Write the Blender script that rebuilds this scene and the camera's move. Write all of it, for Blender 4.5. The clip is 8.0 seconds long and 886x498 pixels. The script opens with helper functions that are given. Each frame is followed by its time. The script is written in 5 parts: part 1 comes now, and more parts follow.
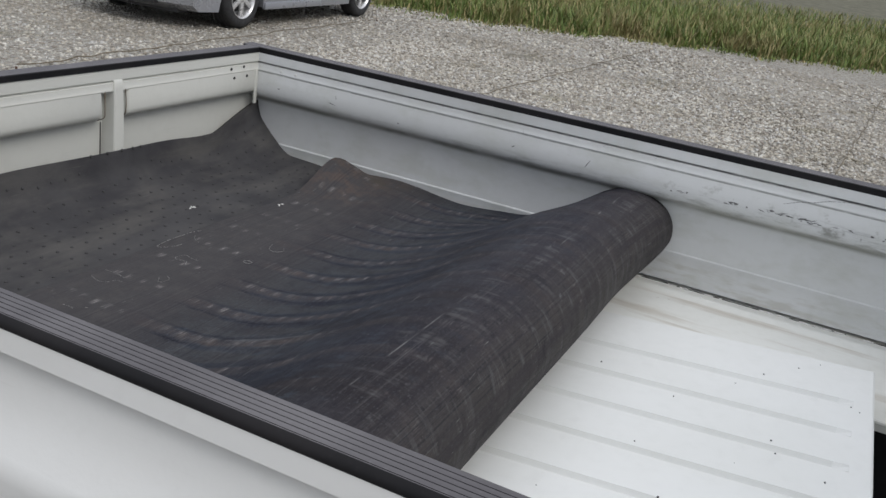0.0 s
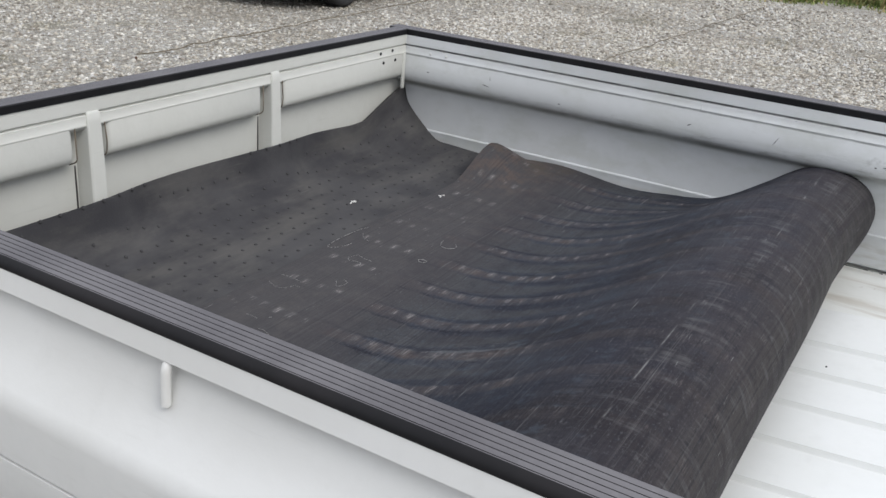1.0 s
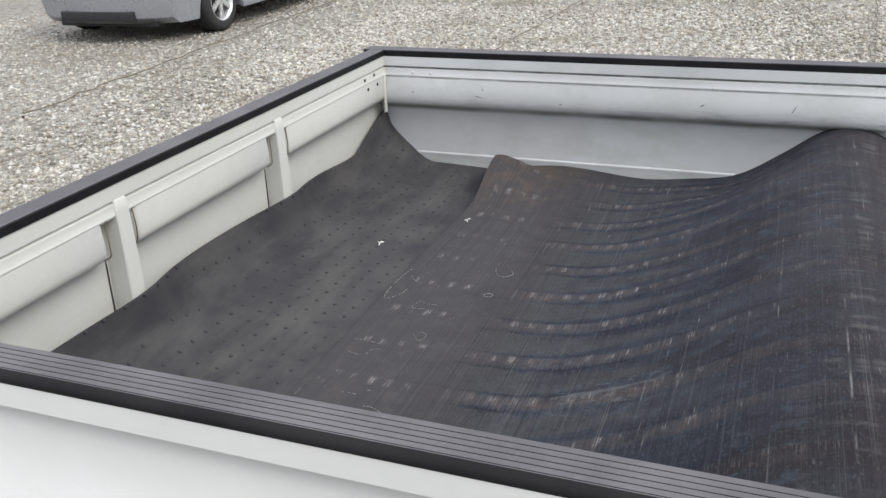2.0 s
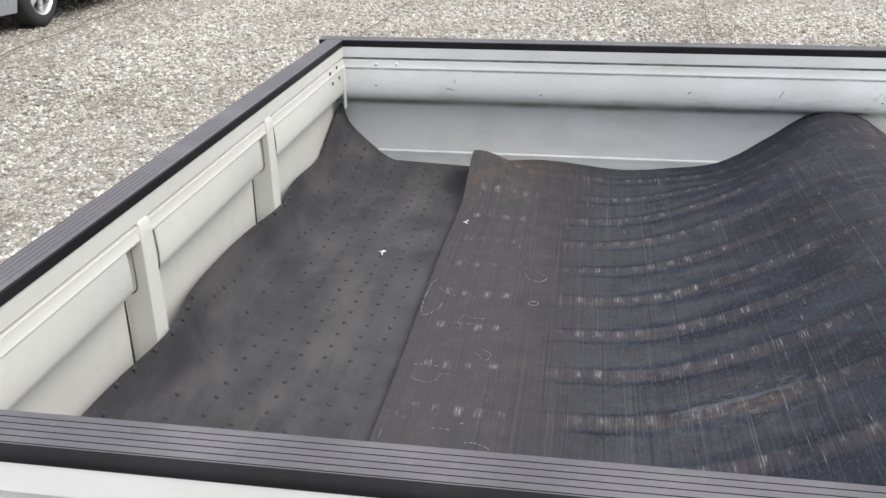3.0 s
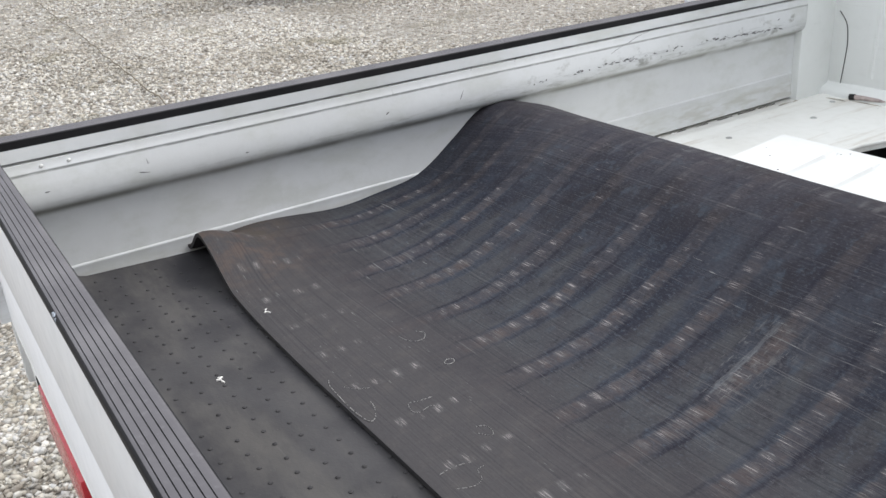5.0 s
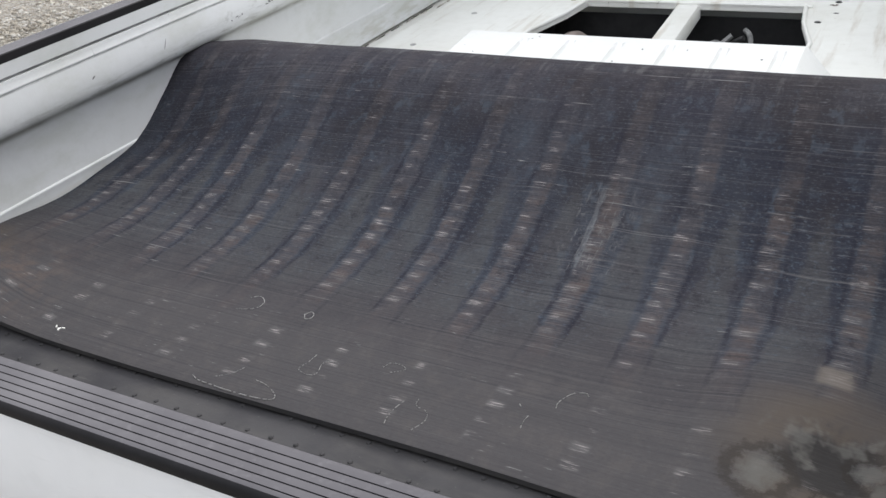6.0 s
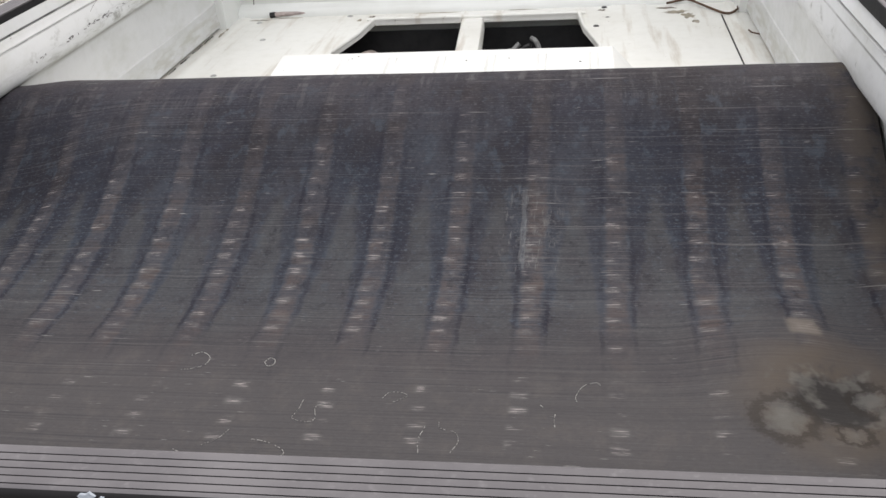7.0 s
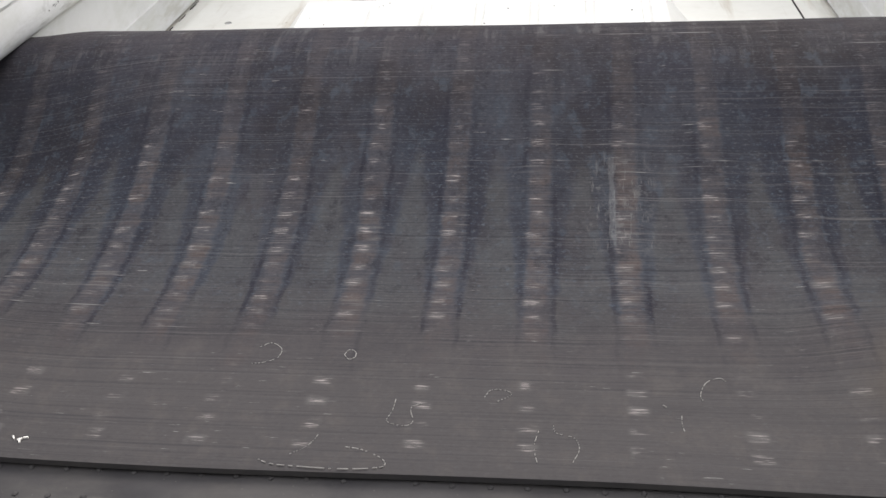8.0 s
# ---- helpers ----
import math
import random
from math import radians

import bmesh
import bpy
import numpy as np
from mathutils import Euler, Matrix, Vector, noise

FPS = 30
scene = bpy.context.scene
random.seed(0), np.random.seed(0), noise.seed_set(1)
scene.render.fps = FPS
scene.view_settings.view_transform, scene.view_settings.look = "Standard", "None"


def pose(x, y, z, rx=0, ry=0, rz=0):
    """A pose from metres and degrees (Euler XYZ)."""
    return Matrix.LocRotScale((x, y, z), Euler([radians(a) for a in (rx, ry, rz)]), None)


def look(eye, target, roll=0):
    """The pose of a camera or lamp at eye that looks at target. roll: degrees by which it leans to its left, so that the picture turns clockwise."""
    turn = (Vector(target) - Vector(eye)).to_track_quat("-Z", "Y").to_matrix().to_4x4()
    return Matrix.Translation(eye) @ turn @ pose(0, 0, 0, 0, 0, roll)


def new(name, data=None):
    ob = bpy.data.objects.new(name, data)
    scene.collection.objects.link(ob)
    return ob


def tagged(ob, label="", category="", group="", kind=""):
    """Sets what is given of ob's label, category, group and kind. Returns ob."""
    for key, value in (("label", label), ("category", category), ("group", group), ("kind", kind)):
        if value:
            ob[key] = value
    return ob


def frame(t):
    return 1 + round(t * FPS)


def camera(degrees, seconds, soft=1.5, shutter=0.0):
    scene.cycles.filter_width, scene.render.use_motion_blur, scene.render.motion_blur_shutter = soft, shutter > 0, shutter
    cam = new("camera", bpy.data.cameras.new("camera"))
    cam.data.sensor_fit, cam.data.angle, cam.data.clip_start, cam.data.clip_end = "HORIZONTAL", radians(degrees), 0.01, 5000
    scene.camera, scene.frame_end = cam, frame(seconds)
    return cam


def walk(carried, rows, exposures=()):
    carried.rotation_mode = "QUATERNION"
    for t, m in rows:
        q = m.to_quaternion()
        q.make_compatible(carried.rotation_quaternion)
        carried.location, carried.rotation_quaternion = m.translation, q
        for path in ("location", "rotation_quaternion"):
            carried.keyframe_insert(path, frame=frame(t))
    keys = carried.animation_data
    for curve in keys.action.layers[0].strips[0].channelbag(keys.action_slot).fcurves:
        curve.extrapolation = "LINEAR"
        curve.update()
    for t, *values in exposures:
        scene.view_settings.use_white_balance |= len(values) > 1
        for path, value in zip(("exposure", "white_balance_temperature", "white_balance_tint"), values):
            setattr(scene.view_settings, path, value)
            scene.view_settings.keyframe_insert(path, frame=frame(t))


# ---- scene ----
import functools

cam = camera(52.6, 8.0)
PATH = [
    (0, (1.179, 1.372, 1.333), (-0.555, 0.659, 0.636), 8.6),
    (0.5, (1.211, 1.265, 1.32), (-0.424, 0.384, 0.579), 7.4),
    (1, (1.142, 1.184, 1.314), (-0.475, 0.302, 0.535), 4.9),
    (1.5, (1.116, 1.039, 1.329), (-0.54, 0.222, 0.563), 1.2),
    (1.7, (1.158, 0.977, 1.335), (-0.522, 0.208, 0.57), -0.8),
    (2.8, (1.142, 0.631, 1.292), (-0.649, 0.272, 0.479), -0.5),
    (3, (1.111, 0.542, 1.298), (-0.699, 0.249, 0.499), -0.6),
    (3.5, (1.094, 0.323, 1.291), (-0.748, 0.276, 0.512), -0.4),
    (4, (1.088, 0.154, 1.328), (-0.749, 0.42, 0.582), -1.2),
    (4.5, (0.945, 0.046, 1.317), (-0.842, 0.592, 0.604), -2.2),
    (5, (0.825, -0.053, 1.316), (-0.745, 0.895, 0.518), -4.3),
    (5.2, (0.796, -0.111, 1.319), (-0.622, 1.018, 0.473), -5.6),
    (6.3, (0.493, -0.237, 1.309), (-0.255, 1.317, 0.296), -7.0),
    (6.5, (0.444, -0.243, 1.313), (-0.18, 1.369, 0.306), -6.9),
    (7, (0.289, -0.312, 1.32), (-0.019, 1.391, 0.318), -4.8),
    (7.3, (0.233, -0.33, 1.311), (0.007, 1.376, 0.293), -3.7),
    (7.5, (0.217, -0.328, 1.319), (-0.019, 1.36, 0.272), -3.8),
    (8, (0.141, -0.218, 1.31), (-0.105, 1.424, 0.194), -4.1),
]
# seconds, stops, kelvin, tint: the clip's camera brightens and warms its picture on the way
EXPOSURES = [(0.0, -0.02, 6330, 10), (0.5, 0.18, 6310, 10), (1.0, 0.36, 6300, 10), (1.5, 0.50, 6330, 10), (3.0, 0.80, 6450, 10), (3.5, 0.90, 6470, 10), (4.0, 0.94, 6480, 10), (4.5, 0.84, 6480, 10),
             (5.2, 0.70, 6400, 10), (6.5, 0.70, 6600, 11), (7.0, 0.78, 6850, 12), (8.0, 0.82, 6850, 12)]
walk(cam, [(t, look(eye, target, roll)) for t, eye, target, roll in PATH], EXPOSURES)

# ---- world, sun ----
SUN_EL, SUN_AZ = 47.0, 20.0      # the sun's height and its bearing from +y towards +x, degrees
world = bpy.data.worlds.new("world")
scene.world = world
world.use_nodes = True
wn = world.node_tree
sky = wn.nodes.new("ShaderNodeTexSky")
sky.sky_type = "NISHITA"
sky.sun_disc = False
sky.sun_elevation, sky.sun_rotation = radians(SUN_EL), radians(SUN_AZ)
sky.air_density, sky.dust_density, sky.ozone_density = 1.0, 4.0, 1.0
# an overcast deck: three times brighter overhead than at the horizon
way = wn.nodes.new("ShaderNodeTexCoord")
height = wn.nodes.new("ShaderNodeSeparateXYZ")
wn.links.new(way.outputs["Generated"], height.inputs[0])
deck = wn.nodes.new("ShaderNodeValToRGB")
deck.color_ramp.elements[0].position, deck.color_ramp.elements[0].color = 0.0, (0.34, 0.35, 0.37, 1)
deck.color_ramp.elements[1].position, deck.color_ramp.elements[1].color = 1.0, (1.0, 1.0, 1.02, 1)
wn.links.new(height.outputs[2], deck.inputs[0])
bright = wn.nodes.new("ShaderNodeMixRGB")
bright.blend_type = "MULTIPLY"
bright.inputs[0].default_value = 1.0
bright.inputs[2].default_value = (13.5, 13.7, 14.0, 1)
wn.links.new(deck.outputs[0], bright.inputs[1])
haze = wn.nodes.new("ShaderNodeMixRGB")
haze.inputs[0].default_value = 0.85
wn.links.new(sky.outputs[0], haze.inputs[1])
wn.links.new(bright.outputs[0], haze.inputs[2])
wn.links.new(haze.outputs[0], wn.nodes["Background"].inputs[0])
wn.nodes["Background"].inputs[1].default_value = 0.11
sun = new("sun", bpy.data.lights.new("sun", "SUN"))
sun.data.energy, sun.data.angle, sun.data.color = 1.3, radians(30), (1.0, 0.97, 0.92)
el, az = radians(SUN_EL), radians(SUN_AZ)
sun.matrix_basis = look((20 * math.sin(az) * math.cos(el), 20 * math.cos(az) * math.cos(el), 20 * math.sin(el)), (0, 0, 0))


# ---- materials ----
class Mat:
    """A node material under construction; every method returns an output socket."""

    def __init__(self, name, rough=0.5, metal=0.0, spec=0.5):
        self.m = bpy.data.materials.new(name)
        self.m.use_nodes = True
        self.t = self.m.node_tree
        self.b = self.t.nodes["Principled BSDF"]
        self.b.inputs["Roughness"].default_value = rough
        self.b.inputs["Metallic"].default_value = metal
        self.b.inputs["Specular IOR Level"].default_value = spec
        self.co = None

    def put(self, sock, v):
        if isinstance(v, bpy.types.NodeSocket):
            self.t.links.new(v, sock)
        else:
            sock.default_value = v

    def node(self, kind):
        return self.t.nodes.new(kind)

    def coords(self, which="Object", scale=(1, 1, 1)):
        n = self.node("ShaderNodeTexCoord")
        m = self.node("ShaderNodeMapping")
        m.inputs["Scale"].default_value = scale
        self.t.links.new(n.outputs[which], m.inputs["Vector"])
        return m.outputs[0]

    def noise(self, vec, scale=5.0, detail=4.0, rough=0.55, out=0):
        n = self.node("ShaderNodeTexNoise")
        self.put(n.inputs["Vector"], vec)
        n.inputs["Scale"].default_value = scale
        n.inputs["Detail"].default_value = detail
        n.inputs["Roughness"].default_value = rough
        return n.outputs[out]

    def voronoi(self, vec, scale=5.0, feature="F1", out="Distance"):
        n = self.node("ShaderNodeTexVoronoi")
        n.feature = feature
        self.put(n.inputs["Vector"], vec)
        n.inputs["Scale"].default_value = scale
        return n.outputs[out]

    def ramp(self, fac, lo, hi, a=0.0, b=1.0):
        n = self.node("ShaderNodeMapRange")
        n.interpolation_type = "SMOOTHSTEP"
        self.put(n.inputs[0], fac)
        for i, v in enumerate((lo, hi, a, b)):
            n.inputs[i + 1].default_value = v
        return n.outputs[0]

    def math(self, op, a, b=0.0, c=0.0):
        n = self.node("ShaderNodeMath")
        n.operation = op
        self.put(n.inputs[0], a)
        self.put(n.inputs[1], b)
        self.put(n.inputs[2], c)
        return n.outputs[0]

    def mix(self, fac, a, b, mode="MIX"):
        n = self.node("ShaderNodeMixRGB")
        n.blend_type = mode
        for s, v in zip(n.inputs, (fac, a, b)):
            if isinstance(v, tuple) and len(v) == 3:
                v = (*v, 1)
            self.put(s, v)
        return n.outputs[0]

    def split(self, vec):
        n = self.node("ShaderNodeSeparateXYZ")
        self.put(n.inputs[0], vec)
        return n.outputs

    def island(self):
        return self.node("ShaderNodeNewGeometry").outputs["Random Per Island"]

    def bump(self, height, strength=0.3, dist=0.01):
        n = self.node("ShaderNodeBump")
        n.inputs["Strength"].default_value = strength
        n.inputs["Distance"].default_value = dist
        self.put(n.inputs["Height"], height)
        self.put(self.b.inputs["Normal"], n.outputs[0])
        return n

    def color(self, v):
        if isinstance(v, tuple):
            v = (*v, 1)
        self.put(self.b.inputs["Base Color"], v)
        return self

    def rough(self, v):
        self.put(self.b.inputs["Roughness"], v)
        return self


def mul_all(k, *a):
    return functools.reduce(lambda p, q: k.math("MULTIPLY", p, q), a)


def paint_material(name, base, dirt, rust=0.0, rough=0.42, gloss=0.5):
    """Old sprayed paint with grime at two scales, thin scratches and a little rust."""
    k = Mat(name, rough, 0, gloss)
    co = k.coords()
    big = k.noise(co, 2.3, 5)
    fine = k.noise(co, 38, 4)
    col = k.mix(k.ramp(big, 0.42, 0.72, 0, 0.55), base, dirt)
    col = k.mix(k.ramp(fine, 0.5, 0.85, 0, 0.12), col, tuple(c * 0.8 for c in dirt))
    streak = k.noise(k.coords(scale=(1.5, 1.5, 22)), 9, 3)
    col = k.mix(k.ramp(streak, 0.6, 0.8, 0, 0.10), col, (0.30, 0.29, 0.26))
    if rust:
        spots = k.noise(co, 14, 6, 0.7)
        col = k.mix(k.ramp(spots, 0.70 - 0.05 * rust, 0.76, 0, 0.8), col, (0.20, 0.10, 0.05))
        wash = k.noise(k.coords(scale=(13, 1.3, 1)), 1.6, 4, 0.65)
        col = k.mix(k.ramp(wash, 0.52, 0.70, 0, 0.5), col, (0.40, 0.34, 0.26))
        speck = k.noise(co, 85, 2)
        col = k.mix(mul_all(k, k.ramp(speck, 0.72, 0.76), k.ramp(big, 0.45, 0.6)), col, (0.16, 0.13, 0.10))
    k.color(col)
    k.rough(k.ramp(fine, 0.3, 0.75, rough - 0.06, rough + 0.2))
    k.bump(k.noise(co, 60, 3), 0.08, 0.004)
    return k.m


M = {}
M["white"] = paint_material("white_paint", (0.60, 0.60, 0.585), (0.50, 0.495, 0.47), 0.0)
M["cream"] = paint_material("tailgate_paint", (0.57, 0.57, 0.53), (0.47, 0.465, 0.42), 0.0)
# the truck's white brightened in colour for the lit outside of the tailgate
M["outer"] = paint_material("lit_outer_paint", (0.74, 0.745, 0.75), (0.62, 0.62, 0.60), 0.0)
M["floorpaint"] = paint_material("floor_paint", (0.74, 0.742, 0.705), (0.57, 0.555, 0.49), 0.3)
M["lidpaint"] = paint_material("lid_paint", (0.70, 0.705, 0.685), (0.64, 0.645, 0.615), 0.0)
M["frontpaint"] = paint_material("front_paint", (0.68, 0.695, 0.675), (0.55, 0.56, 0.525), 0.0)


def gate_material():
    """Side gate paint, scuffed grey and black along the bead."""
    k = Mat("side_gate_paint", 0.42, 0, 0.3)
    co = k.coords()
    big = k.noise(co, 2.0, 5)
    fine = k.noise(co, 45, 4)
    col = k.mix(k.ramp(big, 0.4, 0.75, 0, 0.6), (0.61, 0.62, 0.62), (0.50, 0.505, 0.495))
    col = k.mix(k.ramp(fine, 0.5, 0.85, 0, 0.12), col, (0.36, 0.36, 0.35))
    x, y, z = k.split(co)
    z = k.math("ADD", z, 0.013)
    # rubbed black streaks along the swell of the bead, most of them towards the cab
    band = k.math("MULTIPLY", k.ramp(z, 0.206, 0.216), k.ramp(z, 0.236, 0.224))
    scuff = k.noise(k.coords(scale=(1, 6, 60)), 2.2, 5, 0.8)
    along = k.ramp(y, 0.75, 1.45, 0.0, 1.0)
    mark = k.math("MULTIPLY", k.math("MULTIPLY", band, along), k.ramp(scuff, 0.52, 0.62))
    col = k.mix(k.math("MULTIPLY", mark, 0.30), col, (0.10, 0.10, 0.105))
    low = k.math("MULTIPLY", k.ramp(z, 0.186, 0.196), k.ramp(z, 0.222, 0.204))
    rub = k.noise(k.coords(scale=(1, 5, 30)), 3, 4, 0.7)
    col = k.mix(k.math("MULTIPLY", k.math("MULTIPLY", low, k.ramp(rub, 0.48, 0.66)), k.ramp(y, 0.2, 0.9, 0.15, 0.5)), col, (0.22, 0.22, 0.20))
    # shade under the bead put into the colour, together with some grime
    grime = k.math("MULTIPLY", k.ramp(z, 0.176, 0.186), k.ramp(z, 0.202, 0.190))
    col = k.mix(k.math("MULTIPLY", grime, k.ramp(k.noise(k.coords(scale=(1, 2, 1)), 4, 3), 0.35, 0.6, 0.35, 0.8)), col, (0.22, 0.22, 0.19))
    slant = k.noise(k.coords(scale=(1, 30, 7)), 3, 2)
    col = k.mix(k.math("MULTIPLY", k.ramp(slant, 0.74, 0.77), k.math("MULTIPLY", k.ramp(z, 0.2, 0.22), k.ramp(z, 0.30, 0.25, 0, 0.7))), col, (0.13, 0.13, 0.13))
    foot = k.math("MULTIPLY", k.ramp(z, 0.075, 0.05), k.ramp(k.noise(k.coords(scale=(1, 3, 14)), 4, 4), 0.42, 0.62, 0, 0.45))
    col = k.mix(foot, col, (0.36, 0.34, 0.28))
    # shade of the pressed line put into the colour, uneven with dirt; thumbed smudges on the bead, greenish film below
    # it
    groove_shade = mul_all(k, k.ramp(z, 0.2770, 0.2785), k.ramp(z, 0.2830, 0.2815), k.ramp(k.noise(k.coords(scale=(1, 3, 1)), 6, 4), 0.3, 0.6, 0.45, 0.85))
    col = k.mix(groove_shade, col, (0.12, 0.12, 0.115))
    # dark line painted beneath the ridge as its shade
    under = mul_all(k, k.ramp(z, 0.2565, 0.2578), k.ramp(z, 0.2605, 0.2592), k.ramp(k.noise(k.coords(scale=(1, 3, 1)), 9, 4), 0.3, 0.6, 0.25, 0.65))
    col = k.mix(under, col, (0.14, 0.14, 0.13))
    smudge = k.noise(k.coords(scale=(1, 9, 12)), 2.0, 4, 0.7)
    col = k.mix(mul_all(k, k.ramp(z, 0.190, 0.21), k.ramp(z, 0.262, 0.235), k.ramp(smudge, 0.56, 0.70), k.ramp(y, 0.8, 1.4, 0.12, 0.8)), col, (0.25, 0.25, 0.23))
    film = k.noise(k.coords(scale=(1, 2.2, 5)), 3.0, 5, 0.65)
    col = k.mix(mul_all(k, k.ramp(film, 0.45, 0.68), 0.35), col, (0.42, 0.43, 0.38))
    k.color(col)
    k.rough(k.ramp(fine, 0.3, 0.75, 0.46, 0.68))
    k.bump(k.noise(co, 60, 3), 0.08, 0.004)
    return k.m


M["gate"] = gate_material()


def cap_material(name, dark, light, gloss):
    k = Mat(name, 0.55, 0, gloss)
    co = k.coords()
    dust = k.noise(co, 7, 5, 0.6)
    fine = k.noise(co, 160, 3)
    col = k.mix(k.ramp(dust, 0.35, 0.7), dark, light)
    col = k.mix(k.ramp(fine, 0.55, 0.8, 0, 0.25), col, tuple(1.5 * c for c in light))
    k.color(col)
    k.rough(k.ramp(dust, 0.3, 0.7, 0.44, 0.6))
    k.bump(fine, 0.12, 0.002)
    return k.m


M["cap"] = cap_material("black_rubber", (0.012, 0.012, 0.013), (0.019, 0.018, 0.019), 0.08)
# cap tops: faded rubber, with the light on them put into the colour
M["captop"] = cap_material("faded_lit_rubber", (0.092, 0.088, 0.094), (0.134, 0.129, 0.135), 0.08)


def mat_material(name, backing):
    """Black rubber sheet. The cloth-backed face carries the marks of the floor's ribs: brown stripes, threads across, pale dashes."""
    k = Mat(name, 0.5, 0, 0.02 if backing else 0.03)
    uv = k.coords("UV")
    u, v, _ = k.split(uv)
    mul = lambda *a: functools.reduce(lambda p, q: k.math("MULTIPLY", p, q), a)
    big = k.noise(uv, 5.5, 5, 0.6)
    mid = k.noise(uv, 22, 4, 0.6)
    fine = k.noise(uv, 260, 2)
    if backing:
        # marks of the floor's ribs: a faint brown band between two thin dark lines, wavering a little
        warp = k.math("MULTIPLY_ADD", k.noise(uv, 3.1, 3), 0.010, k.math("ADD", u, -0.005))
        wave = k.math("COSINE", k.math("MULTIPLY", k.math("ADD", warp, -0.018), 2 * math.pi / 0.1045))
        edge = k.math("ADD", wave, k.math("MULTIPLY", k.math("ADD", k.noise(k.coords("UV", (14, 40, 1)), 1.0, 4, 0.7), -0.5), 0.7))
        stripe = k.ramp(edge, 0.58, 0.92)
        ragged = k.math("ADD", v, k.math("MULTIPLY", k.math("ADD", mid, -0.5), 0.16))
        body = mul(k.ramp(ragged, 0.12, 0.26), k.ramp(ragged, 0.70, 0.40, 0.22, 1.0))
        weave = k.ramp(ragged, 0.06, 0.30, 0.60, 1.0)
        lines = k.noise(k.coords("UV", (1.3, 330, 1)), 1.0, 4, 0.75)
        hair = k.noise(k.coords("UV", (0.7, 900, 1)), 1.0, 3, 0.65)
        bands = k.noise(k.coords("UV", (2.2, 48, 1)), 1.0, 4, 0.6)
        cloud = k.noise(k.coords("UV", (15, 10, 1)), 1.0, 5, 0.68)
        veil = k.noise(k.coords("UV", (4.5, 3.5, 1)), 1.0, 4, 0.6)
        mottle = k.noise(k.coords("UV", (34, 26, 1)), 1.0, 5, 0.7)
        # ground tone: grey at the free edge, blue-grey slate up the slope, purple-grey over the crest
        col = k.mix(k.ramp(big, 0.36, 0.66), (0.0208, 0.0195, 0.0235), (0.0320, 0.0291, 0.0332))
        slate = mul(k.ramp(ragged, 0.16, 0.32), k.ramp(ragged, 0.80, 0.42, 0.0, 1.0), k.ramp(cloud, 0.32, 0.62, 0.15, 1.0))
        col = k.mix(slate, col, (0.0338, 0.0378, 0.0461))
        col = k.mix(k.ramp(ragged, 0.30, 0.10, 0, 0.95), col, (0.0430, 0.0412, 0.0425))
        col = k.mix(mul(k.ramp(mottle, 0.46, 0.68), k.ramp(ragged, 0.30, 0.10), 0.55), col, (0.0540, 0.0500, 0.0490))
        # the slope is blacker towards one side, the folded crest purple-grey
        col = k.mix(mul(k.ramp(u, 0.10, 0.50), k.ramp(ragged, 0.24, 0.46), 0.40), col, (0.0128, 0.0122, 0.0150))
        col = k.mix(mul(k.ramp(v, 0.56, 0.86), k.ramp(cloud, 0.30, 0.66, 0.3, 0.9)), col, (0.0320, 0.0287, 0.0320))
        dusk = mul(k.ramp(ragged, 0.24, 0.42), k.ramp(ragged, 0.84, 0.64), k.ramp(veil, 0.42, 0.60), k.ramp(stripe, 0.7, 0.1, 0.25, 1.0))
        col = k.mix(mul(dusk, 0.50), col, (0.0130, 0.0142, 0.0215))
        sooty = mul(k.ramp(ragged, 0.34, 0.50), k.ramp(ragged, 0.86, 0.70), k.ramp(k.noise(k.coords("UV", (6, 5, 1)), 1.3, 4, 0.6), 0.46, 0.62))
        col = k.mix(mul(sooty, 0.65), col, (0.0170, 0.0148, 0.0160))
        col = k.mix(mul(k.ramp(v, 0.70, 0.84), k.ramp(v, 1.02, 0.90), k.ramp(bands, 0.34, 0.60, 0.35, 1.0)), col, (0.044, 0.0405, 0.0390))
        teal = mul(k.ramp(mottle, 0.52, 0.66), k.ramp(ragged, 0.20, 0.34), k.ramp(ragged, 0.80, 0.55), k.ramp(stripe, 0.6, 0.1))
        col = k.mix(mul(teal, 0.7), col, (0.0386, 0.0466, 0.0577))
        brown = mul(stripe, body, k.ramp(cloud, 0.38, 0.62, 0.0, 0.9), k.ramp(bands, 0.36, 0.62, 0.25, 1.0))
        col = k.mix(brown, col, (0.0480, 0.0383, 0.0365))
        slope = mul(k.ramp(ragged, 0.19, 0.28), k.ramp(ragged, 0.66, 0.46, 0.25, 1.0))
        tongue = k.math("SUBTRACT", ragged, k.math("MULTIPLY_ADD", k.math("SUBTRACT", 0.75, edge), 0.17, 0.19))
        navy = mul(k.ramp(k.math("MULTIPLY_ADD", k.math("ADD", mottle, -0.5), 0.22, tongue), -0.05, 0.09), k.ramp(ragged, 0.70, 0.46, 0.0, 1.0), k.ramp(edge, 0.80, 0.50, 0.0, 1.0), k.ramp(veil, 0.34, 0.58, 0.35, 1.0))
        col = k.mix(mul(navy, 0.50), col, (0.0125, 0.0145, 0.0215))
        fawn = mul(k.ramp(tongue, 0.02, -0.05), k.ramp(ragged, 0.16, 0.26), k.ramp(cloud, 0.30, 0.60, 0.3, 0.9))
        col = k.mix(mul(fawn, 0.6), col, (0.0410, 0.0405, 0.0400))
        rule = mul(k.ramp(edge, 0.16, 0.34), k.ramp(edge, 0.62, 0.46), body, k.ramp(cloud, 0.60, 0.36, 0.05, 0.75))
        col = k.mix(rule, col, (0.0112, 0.0111, 0.0162))
